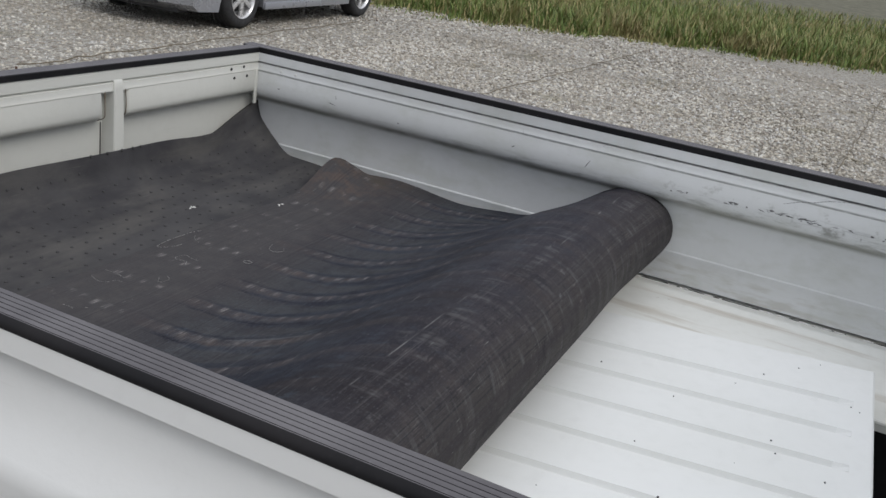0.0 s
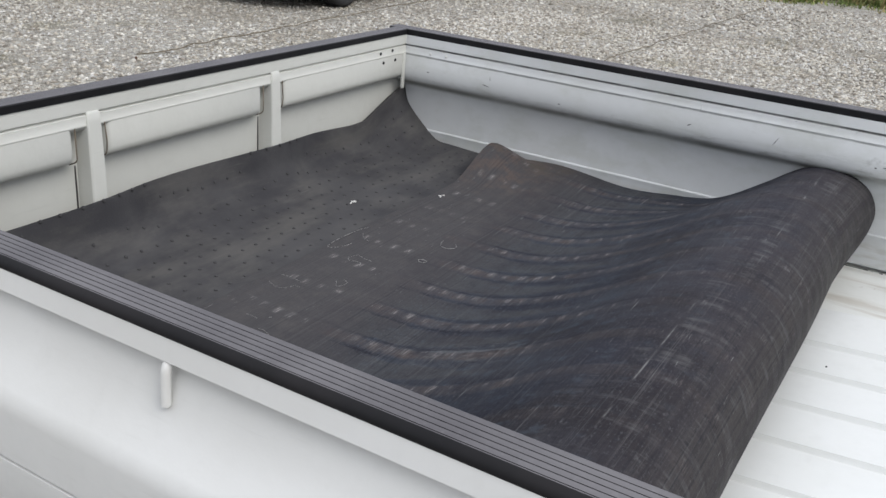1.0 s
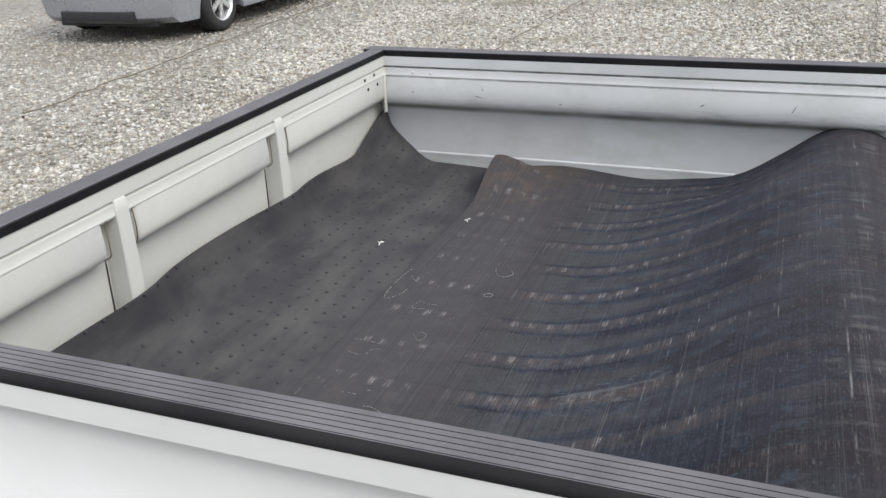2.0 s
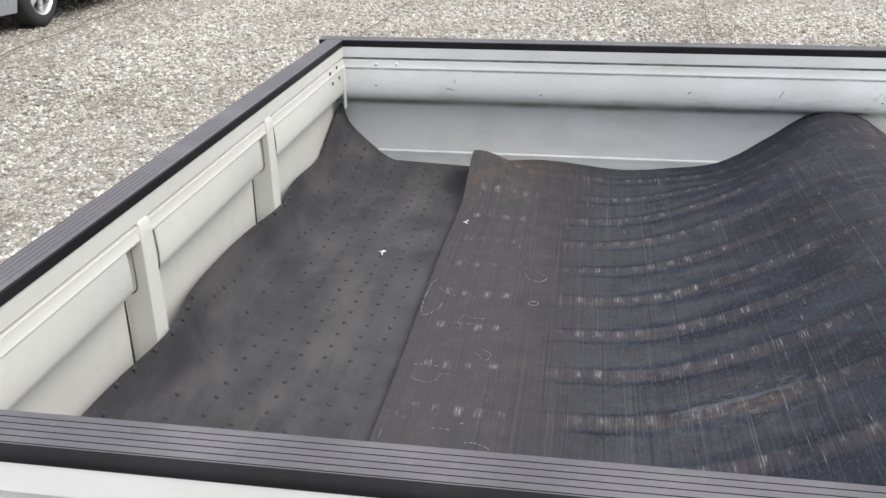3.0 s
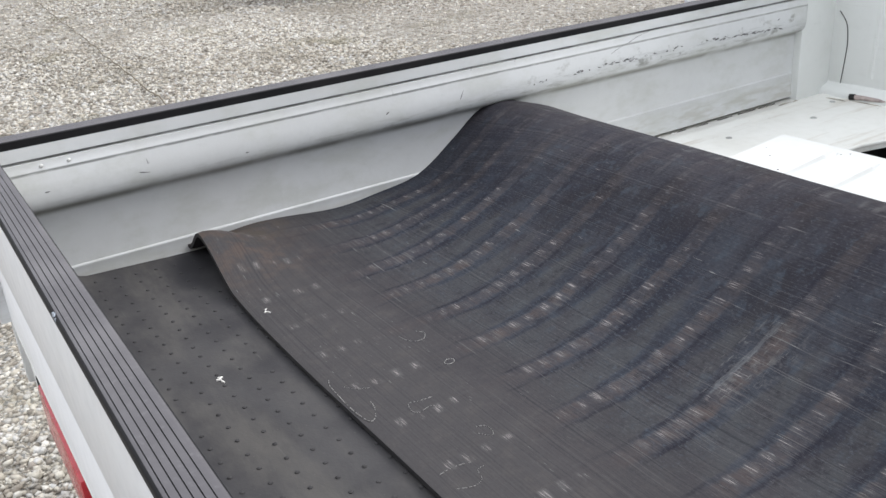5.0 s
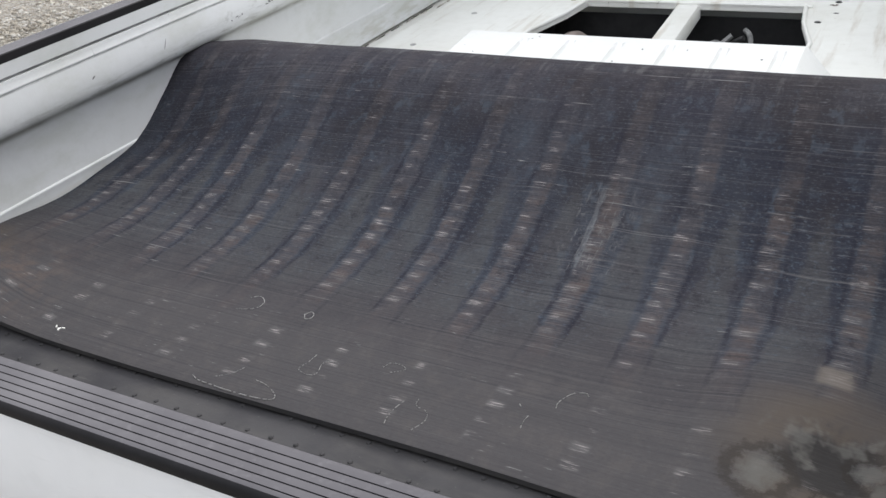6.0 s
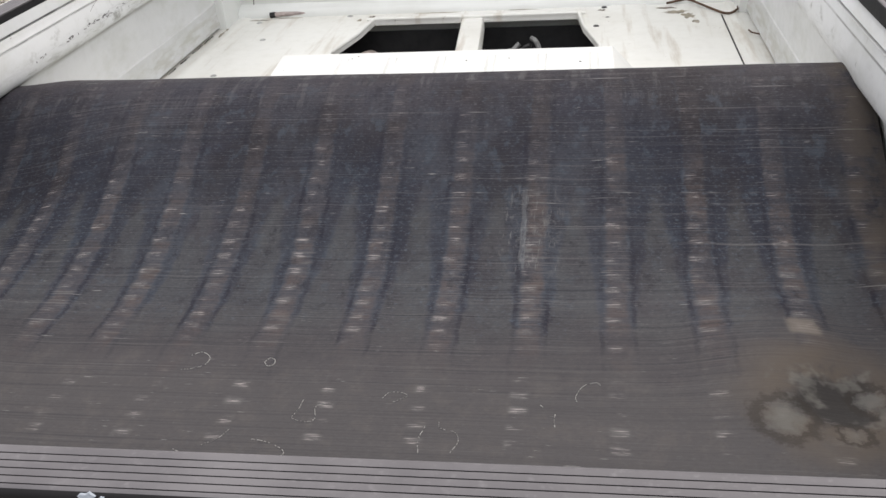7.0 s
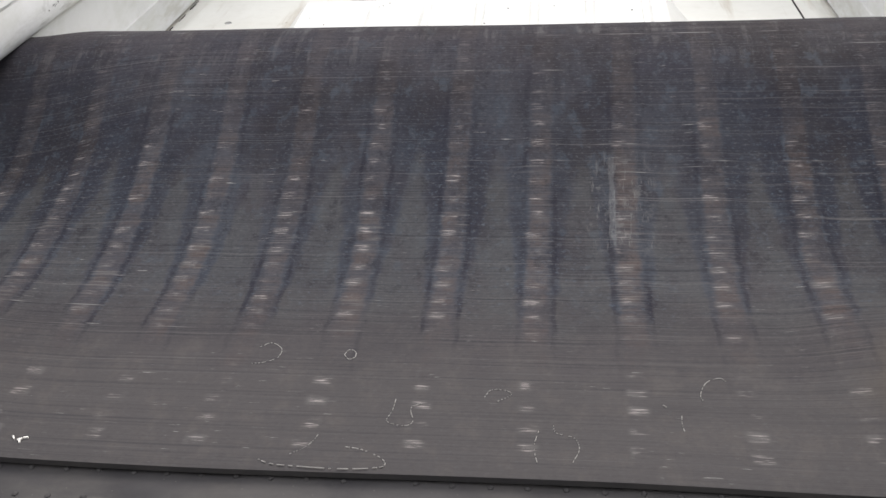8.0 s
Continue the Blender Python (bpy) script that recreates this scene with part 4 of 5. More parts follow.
front = part("cab_rear_panel", box((XL - 0.05, WALL, FLOOR - 0.25), (XR + 0.05, WALL + 0.03, 1.20), 0.004), M["frontpaint"], truck)
for x in (-0.545, -0.30, 0.05, 0.32, 0.53):
    part("panel_seam", sweep([(-0.006, 0.0), (-0.003, -0.0035), (0.003, -0.0035), (0.006, 0.0), (0.0, 0.003)], FLOOR + 0.05, 1.18, lambda p, q, s: (x + p + 0.010 * math.sin(3.0 * (s - 0.7)), WALL + q, s), 8), M["frontpaint"], front)
part("paint_crack", tube(curve_pts([(-0.633, WALL - 0.0004, 0.675), (-0.626, WALL - 0.0004, 0.75), (-0.624, WALL - 0.0004, 0.80), (-0.632, WALL - 0.0004, 0.845), (-0.655, WALL - 0.0004, 0.875)], 6), 0.0013, 6), M["seal"], front)
# the ledge's rusty rolled lip along the wall, added as a rod of its own; a bent wire by the other corner
rod = thing("rusty_ledge_lip", "short rusty stretch of the rolled ledge by the cab wall", "rod")
part("lip_roll", tube([(-0.572, WALL - 0.034, FLOOR + 0.004), (-0.54, WALL - 0.031, FLOOR + 0.005), (-0.50, WALL - 0.029, FLOOR + 0.005), (-0.47, WALL - 0.027, FLOOR + 0.004)], [0.0070, 0.0066, 0.0055, 0.0035], 10), M["rod"], rod)
part("lip_end", tube([(-0.577, WALL - 0.034, FLOOR + 0.0035), (-0.562, WALL - 0.0335, FLOOR + 0.005)], 0.0078, 10), M["dark"], rod)
wire = thing("bent_wire", "bent rusty wire lying in the corner of the bed", "wire")
part("strand", tube(curve_pts([(0.500, 2.066, FLOOR + 0.004), (0.552, 2.088, FLOOR + 0.006), (0.580, 2.052, FLOOR + 0.004), (0.606, 2.010, FLOOR + 0.002), (0.632, 1.976, FLOOR), (0.652, 1.972, FLOOR + 0.002), (0.678, 2.016, FLOOR + 0.004)], 8), 0.0030, 7), M["rust"], wire)
part("clip", box((0.668, 2.010, FLOOR - 0.004), (0.696, 2.020, FLOOR + 0.007), 0.003), M["rust"], wire)
part("wire_hook", tube(curve_pts([(0.668, 1.822, FLOOR + 0.002), (0.670, 1.800, FLOOR + 0.004), (0.676, 1.792, FLOOR + 0.004), (0.689, 1.788, FLOOR + 0.002)], 5), 0.0020, 6), M["rust"], bed)

# engine below the hatch
bay = part("engine_bay", box((HX0 - 0.06, HY0 - 0.06, 0.24), (HX1 + 0.06, HY1 + 0.03, FLOOR - 0.03), 0.01), M["dark"], truck)
bmx = bmesh.new()
bmx.from_mesh(bay.data)
bmesh.ops.delete(bmx, geom=[f for f in bmx.faces if f.calc_center_median().z > FLOOR - 0.05], context="FACES")
bmx.to_mesh(bay.data)
bmx.free()
engine = part("engine_block", box((-0.22, 1.50, 0.25), (0.20, 1.90, 0.44), 0.03), M["dark"], truck, "dark oily engine block")
part("air_cleaner", lathe([(0.0, 0.05), (0.035, 0.05), (0.04, 0.062), (0.058, 0.062), (0.064, 0.05), (0.066, 0.0), (0.064, -0.06), (0.0, -0.06)], 28, "Z"), M["alloy"], engine).matrix_basis = Matrix.Translation((-0.155, 1.83, 0.53))
part("cast_pipe", tube(curve_pts([(-0.30, 1.78, 0.50), (-0.285, 1.85, 0.575), (-0.262, 1.92, 0.585), (-0.235, 1.97, 0.52)], 10), 0.022, 12), M["pipe"], engine, "dull pinkish cast pipe")
part("hose", tube(curve_pts([(-0.20, 1.74, 0.54), (-0.14, 1.80, 0.60), (-0.06, 1.80, 0.605), (-0.02, 1.77, 0.57)], 10), 0.011, 10), M["alloy"], engine)
for i in range(4):
    t = 0.6 * i
    ring = [(0.135 + (0.062 - 0.006 * i) * math.cos(a + t), 1.885 + (0.070 - 0.004 * i) * math.sin(a + t), 0.545 + 0.020 * i + 0.018 * math.sin(2 * a + i)) for a in [2 * math.pi * k / 26 for k in range(24)]]
    part("cable", tube(ring, 0.0065, 8), M["alloy"] if i % 2 else M["hose"], engine)
for i, (a, b, c) in enumerate((((0.06, 1.74, 0.52), (0.12, 1.82, 0.59), (0.20, 1.88, 0.52)), ((0.05, 1.78, 0.54), (0.15, 1.76, 0.60), (0.23, 1.82, 0.55)), ((0.10, 1.68, 0.50), (0.20, 1.74, 0.58), (0.28, 1.90, 0.56)))):
    part("hose", tube(curve_pts([a, b, c], 10), 0.011 + 0.002 * (i % 3), 10), M["hose"] if i % 2 else M["alloy"], engine)
for i in range(5):
    part("cable", tube(curve_pts([(0.02 + 0.04 * i, 1.72, 0.50), (0.05 + 0.038 * i, 1.81, 0.58 + 0.01 * (i % 3)), (0.08 + 0.030 * i, 1.94, 0.53)], 8), 0.0045, 6), M["hose"] if i % 3 else M["galv"], engine)

# bed frame, tail lamps, wheels, cab
for x, s in ((XL - 0.024, 1), (XR + 0.024, -1)):
    part("bed_side_rail", box((x - 0.012, 0.02, FLOOR - 0.13), (x + 0.012, WALL, FLOOR - 0.012), 0.004), M["white"], truck)
part("rear_sill", box((XL - 0.02, 0.036, FLOOR - 0.13), (XR + 0.02, 0.060, FLOOR - 0.010), 0.004), M["white"], truck)
for x0, x1 in ((-0.485, -0.190), (0.190, 0.485)):
    lamp = part("tail_lamp", box((x0, 0.026, 0.555), (x1, 0.044, 0.650), 0.006), M["trim"], truck, "red tail lamp")
    part("red_lens", box((x0 + 0.004, 0.017, 0.560), (x1 - 0.004, 0.032, 0.645), 0.006), M["lamp_red"], lamp)
    part("lamp_bracket", box((x0 - 0.085, 0.022, 0.590), (x0 - 0.025, 0.036, 0.640), 0.004), M["white"], lamp, "white steel bracket")
    part("bracket_ring", tube([(x0 - 0.012 + 0.009 * math.cos(a), 0.022, 0.640 + 0.009 * math.sin(a)) for a in [k * math.pi / 5 for k in range(8)]], 0.002, 6), M["dark"], lamp)
for x in (-0.35, 0.35):
    part("chassis_rail", box((x - 0.03, 0.06, 0.34), (x + 0.03, 3.0, 0.46), 0.006), M["dark"], truck)
    part("cross_member", box((-0.66, 0.55 + x, 0.46), (0.66, 0.61 + x, 0.54), 0.004), M["dark"], truck)


def wheel(name, radius, width, parent, at, spokes=6, rim_mat="rim"):
    """A tyre with tread shoulders and a spoked rim; its outer face looks along -y of its own."""
    r, w = radius, width / 2
    ty = part("wheel", lathe([(r * 0.66, -w * 0.9), (r * 0.74, -w * 1.0), (r * 0.88, -w * 1.02), (r * 0.96, -w * 0.86), (r, -w * 0.66), (r, -w * 0.3), (r * 0.985, -w * 0.27), (r * 0.985, -w * 0.2), (r, -w * 0.17), (r, w * 0.17), (r * 0.985, w * 0.2), (r * 0.985, w * 0.27), (r, w * 0.3), (r, w * 0.66), (r * 0.96, w * 0.86), (r * 0.88, w), (r * 0.66, w * 0.9), (r * 0.64, 0.0), (r * 0.66, -w * 0.9)], 40), M["tyre"], parent)
    ty.matrix_basis = at
    rim = part("rim", lathe([(r * 0.655, -w * 0.93), (r * 0.675, -w * 0.98), (r * 0.655, -w * 1.0), (r * 0.62, -w * 0.9), (r * 0.58, -w * 0.5), (r * 0.57, w * 0.6), (r * 0.62, w * 0.9)], 36), M[rim_mat], ty)
    bm = bmesh.new()
    for i in range(spokes):
        t = 2 * math.pi * i / spokes
        m = Matrix.Rotation(t, 4, "Y")
        add_box(bm, (-r * 0.075, -w * 0.86, r * 0.10), (r * 0.075, -w * 0.55, r * 0.62), r * 0.025, m)
    part("spokes", bm, M[rim_mat], rim)
    part("hub", lathe([(0.0, -w * 0.92), (r * 0.10, -w * 0.92), (r * 0.16, -w * 0.84), (r * 0.17, -w * 0.5), (0.0, -w * 0.5)], 20), M[rim_mat], rim)
    part("brake_disc", lathe([(0.0, w * 0.1), (r * 0.5, w * 0.1), (r * 0.5, w * 0.2), (0.0, w * 0.2)], 28), M["dark"], rim)
    return ty


for x, rz in ((-0.62, -90), (0.62, 90)):
    for y in (0.62, 2.52):
        wheel("wheel", 0.27, 0.15, truck, pose(x, y, 0.27, 0, 0, rz), 8, "galv")
cab_side = [(2.125, 0.40), (2.28, 0.40), (2.30, 0.58), (2.40, 0.70), (2.52, 0.74), (2.64, 0.70), (2.74, 0.58), (2.76, 0.38), (3.22, 0.38), (3.27, 0.50), (3.27, 0.92), (3.18, 1.06), (2.86, 1.74), (2.78, 1.79), (2.19, 1.79), (2.125, 1.72)]
cab = part("cab", sweep(cab_side, -0.70, 0.70, lambda p, q, s: (s * (1 - 0.10 * max(0.0, q - 1.0)), p, q), 2), M["white"], truck)
part("rear_window", box((-0.48, 2.118, 1.40), (0.48, 2.132, 1.68), 0.004), M["glass"], cab)
for s in (-1, 1):
    part("door_window", box((s * 0.672 - 0.016, 2.22, 1.12), (s * 0.672 + 0.016, 2.86, 1.60), 0.004), M["glass"], cab)
bm = box((-0.58, -0.006, -0.36), (0.58, 0.006, 0.36), 0.004)
part("windscreen", bm, M["glass"], cab).matrix_basis = pose(0, 3.025, 1.405, 25.2)
part("bumper", box((-0.68, 3.20, 0.36), (0.68, 3.31, 0.54), 0.02), M["trim"], cab)
for s in (-1, 1):
    part("headlight", box((s * 0.53 - 0.09, 3.22, 0.68), (s * 0.53 + 0.09, 3.285, 0.82), 0.015), M["lamp_clear"], cab)


# ---- the rubber mat: one sheet, its front half folded back over the rear half ----
MX0, MX1, MT = -0.693, 0.684, 0.0095


def smooth(a, b, t):
    t = min(1.0, max(0.0, (t - a) / (b - a)))
    return t * t * (3 - 2 * t)


# (y, height) of the middle of the sheet's thickness, from the tailgate forward, over the fold and back
SPINE = [(0.046, 0.108), (0.050, 0.088), (0.060, 0.062), (0.085, 0.041), (0.130, 0.030), (0.200, 0.0255), (0.400, 0.0185), (0.700, 0.018), (0.900, 0.022), (1.000, 0.028),
         (1.055, 0.040), (1.086, 0.066), (1.096, 0.098), (1.090, 0.130), (1.068, 0.158), (1.030, 0.176), (0.980, 0.177), (0.925, 0.164), (0.885, 0.147), (0.810, 0.103),
         (0.740, 0.070), (0.667, 0.0445), (0.600, 0.0325), (0.500, 0.0300), (0.400, 0.0305), (0.322, 0.0330)]
N_S, N_X = 190, 130
_pts = curve_pts([(0, y, z) for y, z in SPINE], 24)
_len = np.concatenate([[0], np.cumsum([(b - a).length for a, b in zip(_pts, _pts[1:])])])
LENGTH = float(_len[-1])
_s = np.linspace(0, LENGTH, N_S)
SP_Y = np.interp(_s, _len, [p.y for p in _pts])
SP_Z = np.interp(_s, _len, [p.z for p in _pts])
CREST = float(_s[int(np.argmax(SP_Z))])


def sheet_point(x, i):
    """The middle of the sheet at the width x and the row i along its length."""
    s, y, z = _s[i], SP_Y[i], SP_Z[i]
    upper = smooth(CREST - 0.05, CREST + 0.1, s)
    lower = 1 - smooth(0.55, 0.95, s)
    edge_l = smooth(-0.50, -0.69, x)
    edge_r = smooth(0.56, 0.685, x)
    # the folded-back half: one side sags behind the rest, its edge lifts off at the free corner
    free = smooth(0.80, 0.62, y)
    side = smooth(-0.36, -0.68, x)
    z -= upper * 0.050 * side * math.exp(-((y - 0.855) ** 2) / 0.016)
    z += upper * smooth(0.70, 0.44, y) * (0.022 * side + 0.042 * smooth(-0.45, -0.60, x) * smooth(0.46, 0.33, y) - 0.050 * smooth(-0.605, -0.69, x) * smooth(0.46, 0.33, y))
    z += upper * free * 0.020 * math.exp(-((x - 0.505) ** 2) / 0.008 - ((y - 0.50) ** 2) / 0.014)
    z -= upper * free * 0.014 * math.exp(-((x - 0.545) ** 2) / 0.0022 - ((y - 0.435) ** 2) / 0.0022)
    z += upper * 0.010 * free * edge_r
    # over the fold: the front bulges further beside the scuffed gate
    y += (0.020 * smooth(-0.30, -0.68, x) - 0.010 * smooth(-0.2, 0.4, x)) * smooth(1.00, 1.08, y) * smooth(0.03, 0.09, z)
    # shallow waves of a sheet that was rolled
    z += upper * 0.0008 * math.cos(2 * math.pi * (x - 0.018) / 0.1045) * smooth(0.40, 0.60, y) * smooth(0.98, 0.80, y)
    z += 0.0016 * noise.noise((x * 5, s * 5, 0.3)) + (0.010 * smooth(-0.69, -0.56, x) + 0.003 * x) * smooth(0.85, 1.0, y) * smooth(0.09, 0.16, z)
    y += upper * smooth(0.48, 0.33, y) * (0.003 * math.sin(7 * x) - 0.006 * x)
    # the lower half against the gates
    z += lower * 0.012 * edge_l ** 1.5 * smooth(0.02, 0.12, y)
    tip = max(0.0, 1 - (x + 0.693) / 0.17) * smooth(0.15, 0.055, y)
    z += lower * tip * 0.050
    rear = smooth(0.16, 0.04, y) * lower
    z += rear * (0.002 * smooth(-0.5, 0.4, x) - 0.008 * math.exp(-((x + 0.50) ** 2) / 0.01) + 0.004 * math.sin(9 * x + 1))
    bulge = sum(math.exp(-((x - c) ** 2) / 0.0060) for c in STAKES)
    y += rear * (0.024 * bulge - 0.002 * (1 - min(1.0, bulge)) + 0.002 + 0.014 * x)
    z += rear * (0.008 * smooth(-0.55, -0.3, x) + 0.011 * min(1.0, bulge))
    return Vector((x, y, FLOOR + 0.002 + z))


XS = np.linspace(MX0, MX1, N_X)
GRID = [[sheet_point(float(x), i) for x in XS] for i in range(N_S)]


def sheet_normal(i, k):
    a = GRID[min(i + 1, N_S - 1)][k] - GRID[max(i - 1, 0)][k]
    b = GRID[i][min(k + 1, N_X - 1)] - GRID[i][max(k - 1, 0)]
    return b.cross(a).normalized()


def on_sheet(x, y, upper=True, lift=0.0):
    """The point of the sheet's visible face over (x, y), and the normal there."""
    f = min(max((x - MX0) / (MX1 - MX0) * (N_X - 1), 0.0), N_X - 1.001)
    k = int(f)
    at = lambda i: GRID[i][k].lerp(GRID[i][k + 1], f - k)
    rows = [i for i in range(1, N_S - 1) if (_s[i] > CREST) == upper]
    i = min(rows, key=lambda j: abs(at(j).y - y))
    a, b = (at(i), at(i + 1)) if (at(i).y - y) * (at(i + 1).y - y) <= 0 else (at(i - 1), at(i))
    t = min(1.0, max(0.0, (y - a.y) / (b.y - a.y))) if abs(b.y - a.y) > 1e-6 else 0.0
    n = sheet_normal(i, k)
    n = n if n.z > 0 else -n
    return a.lerp(b, t) + n * (MT / 2 + lift), n


def mat_mesh():
    verts, faces, mats, uvs = [], [], [], []
    normals = [[sheet_normal(i, k) for k in range(N_X)] for i in range(N_S)]
    for side in (1, -1):
        for i in range(N_S):
            for k in range(N_X):
                # the cut edges are a little rounded
                e = min(i, N_S - 1 - i, k, N_X - 1 - k)
                verts.append(GRID[i][k] + normals[i][k] * side * MT / 2 * (0.7 if e == 0 else 1.0))
    off = N_S * N_X
    for i in range(N_S - 1):
        for k in range(N_X - 1):
            a = i * N_X + k
            faces.append((a, a + 1, a + N_X + 1, a + N_X))
            mats.append(0)
            faces.append((off + a, off + a + N_X, off + a + N_X + 1, off + a + 1))
            mats.append(1)
    ring = [k for k in range(N_X)] + [i * N_X + N_X - 1 for i in range(1, N_S)] + [(N_S - 1) * N_X + k for k in range(N_X - 2, -1, -1)] + [i * N_X for i in range(N_S - 2, 0, -1)]
    for a, b in zip(ring, ring[1:] + ring[:1]):
        faces.append((a, off + a, off + b, b))
        mats.append(0)
    me = bpy.data.meshes.new("rubber_mat")
    me.from_pydata(verts, [], faces)
    lay = me.uv_layers.new(name="UVMap")
    for loop in me.loops:
        j = loop.vertex_index % off
        lay.data[loop.index].uv = (float(XS[j % N_X]), LENGTH - float(_s[j // N_X]))
    me.polygons.foreach_set("material_index", mats)
    return me


mat = thing("rubber_mat", "thick black rubber bed mat, folded back on itself, scuffed underside up", "rubber mat")
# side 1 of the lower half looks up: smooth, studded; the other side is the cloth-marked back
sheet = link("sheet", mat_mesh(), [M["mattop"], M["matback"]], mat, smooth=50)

# studs of the smooth face, row by row
bm = bmesh.new()
rnd = random.Random(11)
for r in range(9):
    for c in range(41):
        x = -0.6535 + c * 0.0334 + 0.03 * (r * 0.0333 - 0.07) + rnd.uniform(-0.0012, 0.0012)
        y = 0.055 + r * 0.0333 + rnd.uniform(-0.001, 0.001)
        if x > MX1 - 0.02:
            continue
        if y > 0.36 or rnd.random() < 0.06:
            continue
        p, n = on_sheet(x, y, False)
        q = n.to_track_quat("Z", "Y").to_matrix().to_4x4()
        h = rnd.uniform(0.0016, 0.0026)
        ring = []
        for rr, zz in ((0.0034, -0.001), (0.0028, h * 0.6), (0.0014, h)):
            ring.append([bm.verts.new(p + (q @ Vector((rr * math.cos(t), rr * math.sin(t), zz)))) for t in [k * math.pi / 3 for k in range(6)]])
        for a, b in zip(ring, ring[1:]):
            for k in range(6):
                bm.faces.new((a[k], a[(k + 1) % 6], b[(k + 1) % 6], b[k]))
        bm.faces.new(ring[-1])
tagged(part("studs", bm, M["mattop"], mat), kind="stuff")


def squiggle(ctrl, gap=0.48, r=0.0009, seed=0):
    """A broken line of dried glue on the mat's upper face."""
    r *= 0.42
    rnd = random.Random(seed)
    pts = curve_pts([(x, y, 0) for x, y in ctrl], 16)
    bm = bmesh.new()
    run = []
    for p in pts:
        if rnd.random() < gap and len(run) != 1:
            if len(run) > 1:
                add_tube(bm, run, r, 5)
            run = []
            continue
        run.append(on_sheet(p.x, p.y, True, 0.0004)[0])
    if len(run) > 1:
        add_tube(bm, run, r, 5)
    return tagged(part("glue_line", bm, M["bead"], mat, "thin broken white glue line"), kind="stuff")


squiggle([(-0.077, 0.484), (-0.073, 0.492), (-0.066, 0.489), (-0.065, 0.481), (-0.071, 0.477), (-0.077, 0.484)], 0.12, 0.0013, 1)
squiggle([(-0.173, 0.466), (-0.160, 0.469), (-0.148, 0.477), (-0.147, 0.491), (-0.160, 0.500), (-0.171, 0.493)], 0.35, 0.0010, 2)
squiggle([(0.284, 0.430), (0.283, 0.440), (0.291, 0.457), (0.304, 0.463), (0.309, 0.459)], 0.25, 0.0012, 3)
squiggle([(-0.127, 0.332), (-0.114, 0.327), (-0.085, 0.325), (-0.053, 0.324), (-0.023, 0.326), (-0.009, 0.330), (-0.013, 0.339), (-0.033, 0.349), (-0.050, 0.352)], 0.22, 0.0013, 4)
squiggle([(-0.100, 0.340), (-0.090, 0.347), (-0.083, 0.355), (-0.078, 0.368)], 0.35, 0.0010, 14)
squiggle([(-0.012, 0.419), (-0.013, 0.403), (-0.016, 0.388), (0.001, 0.383), (0.009, 0.389), (0.005, 0.408), (0.019, 0.416)], 0.3, 0.001, 5)
squiggle([(0.075, 0.427), (0.081, 0.437), (0.095, 0.437), (0.101, 0.431), (0.088, 0.421)], 0.3, 0.001, 6)
squiggle([(0.142, 0.392), (0.145, 0.381), (0.161, 0.375), (0.166, 0.361), (0.160, 0.344)], 0.4, 0.001, 7)
squiggle([(0.129, 0.384), (0.125, 0.362), (0.128, 0.342)], 0.45, 0.001, 8)
squiggle([(0.246, 0.423), (0.249, 0.420)], 0.0, 0.0014, 10)
squiggle([(0.262, 0.409), (0.261, 0.400), (0.262, 0.389)], 0.4, 0.0012, 11)


def chip(x, y, upper, size, seed):
    """A few crumbs of white filler."""
    rnd = random.Random(seed)
    bm = bmesh.new()
    for i in range(4):
        p, n = on_sheet(x + rnd.uniform(-1, 1) * size, y + rnd.uniform(-1, 1) * size * 0.5, upper, 0.001)
        add_box(bm, (-size * 0.35, -size * 0.10, -0.001), (size * 0.35, size * 0.10, 0.0010), 0.0005, Matrix.Translation(p) @ Matrix.Rotation(rnd.uniform(0, 3), 4, "Z"))
    return tagged(part("filler_crumbs", bm, M["chalk"]), "white crumbs of filler lying on the rubber mat", "crumbs")


chip(-0.230, 0.219, False, 0.010, 1)
chip(-0.370, 0.344, True, 0.007, 2)

# ---- ground ----
gm = bmesh.new()
span = [-900, -300, -90, -40, -25] + [-18 + 1.0 * i for i in range(27)] + [14, 25, 60, 200, 900]
for x in span:
    for y in span:
        gm.verts.new((x, y, 0.012 * noise.noise((x * 0.6, y * 0.6, 0)) - 0.006))
gm.verts.ensure_lookup_table()
w = len(span)
for i in range(w - 1):
    for j in range(w - 1):
        gm.faces.new([gm.verts[a] for a in (i * w + j, (i + 1) * w + j, (i + 1) * w + j + 1, i * w + j + 1)])
tagged(part("ground", gm, M["gravel"]), "pale grey crushed stone yard with mossy patches", "ground", kind="structure")


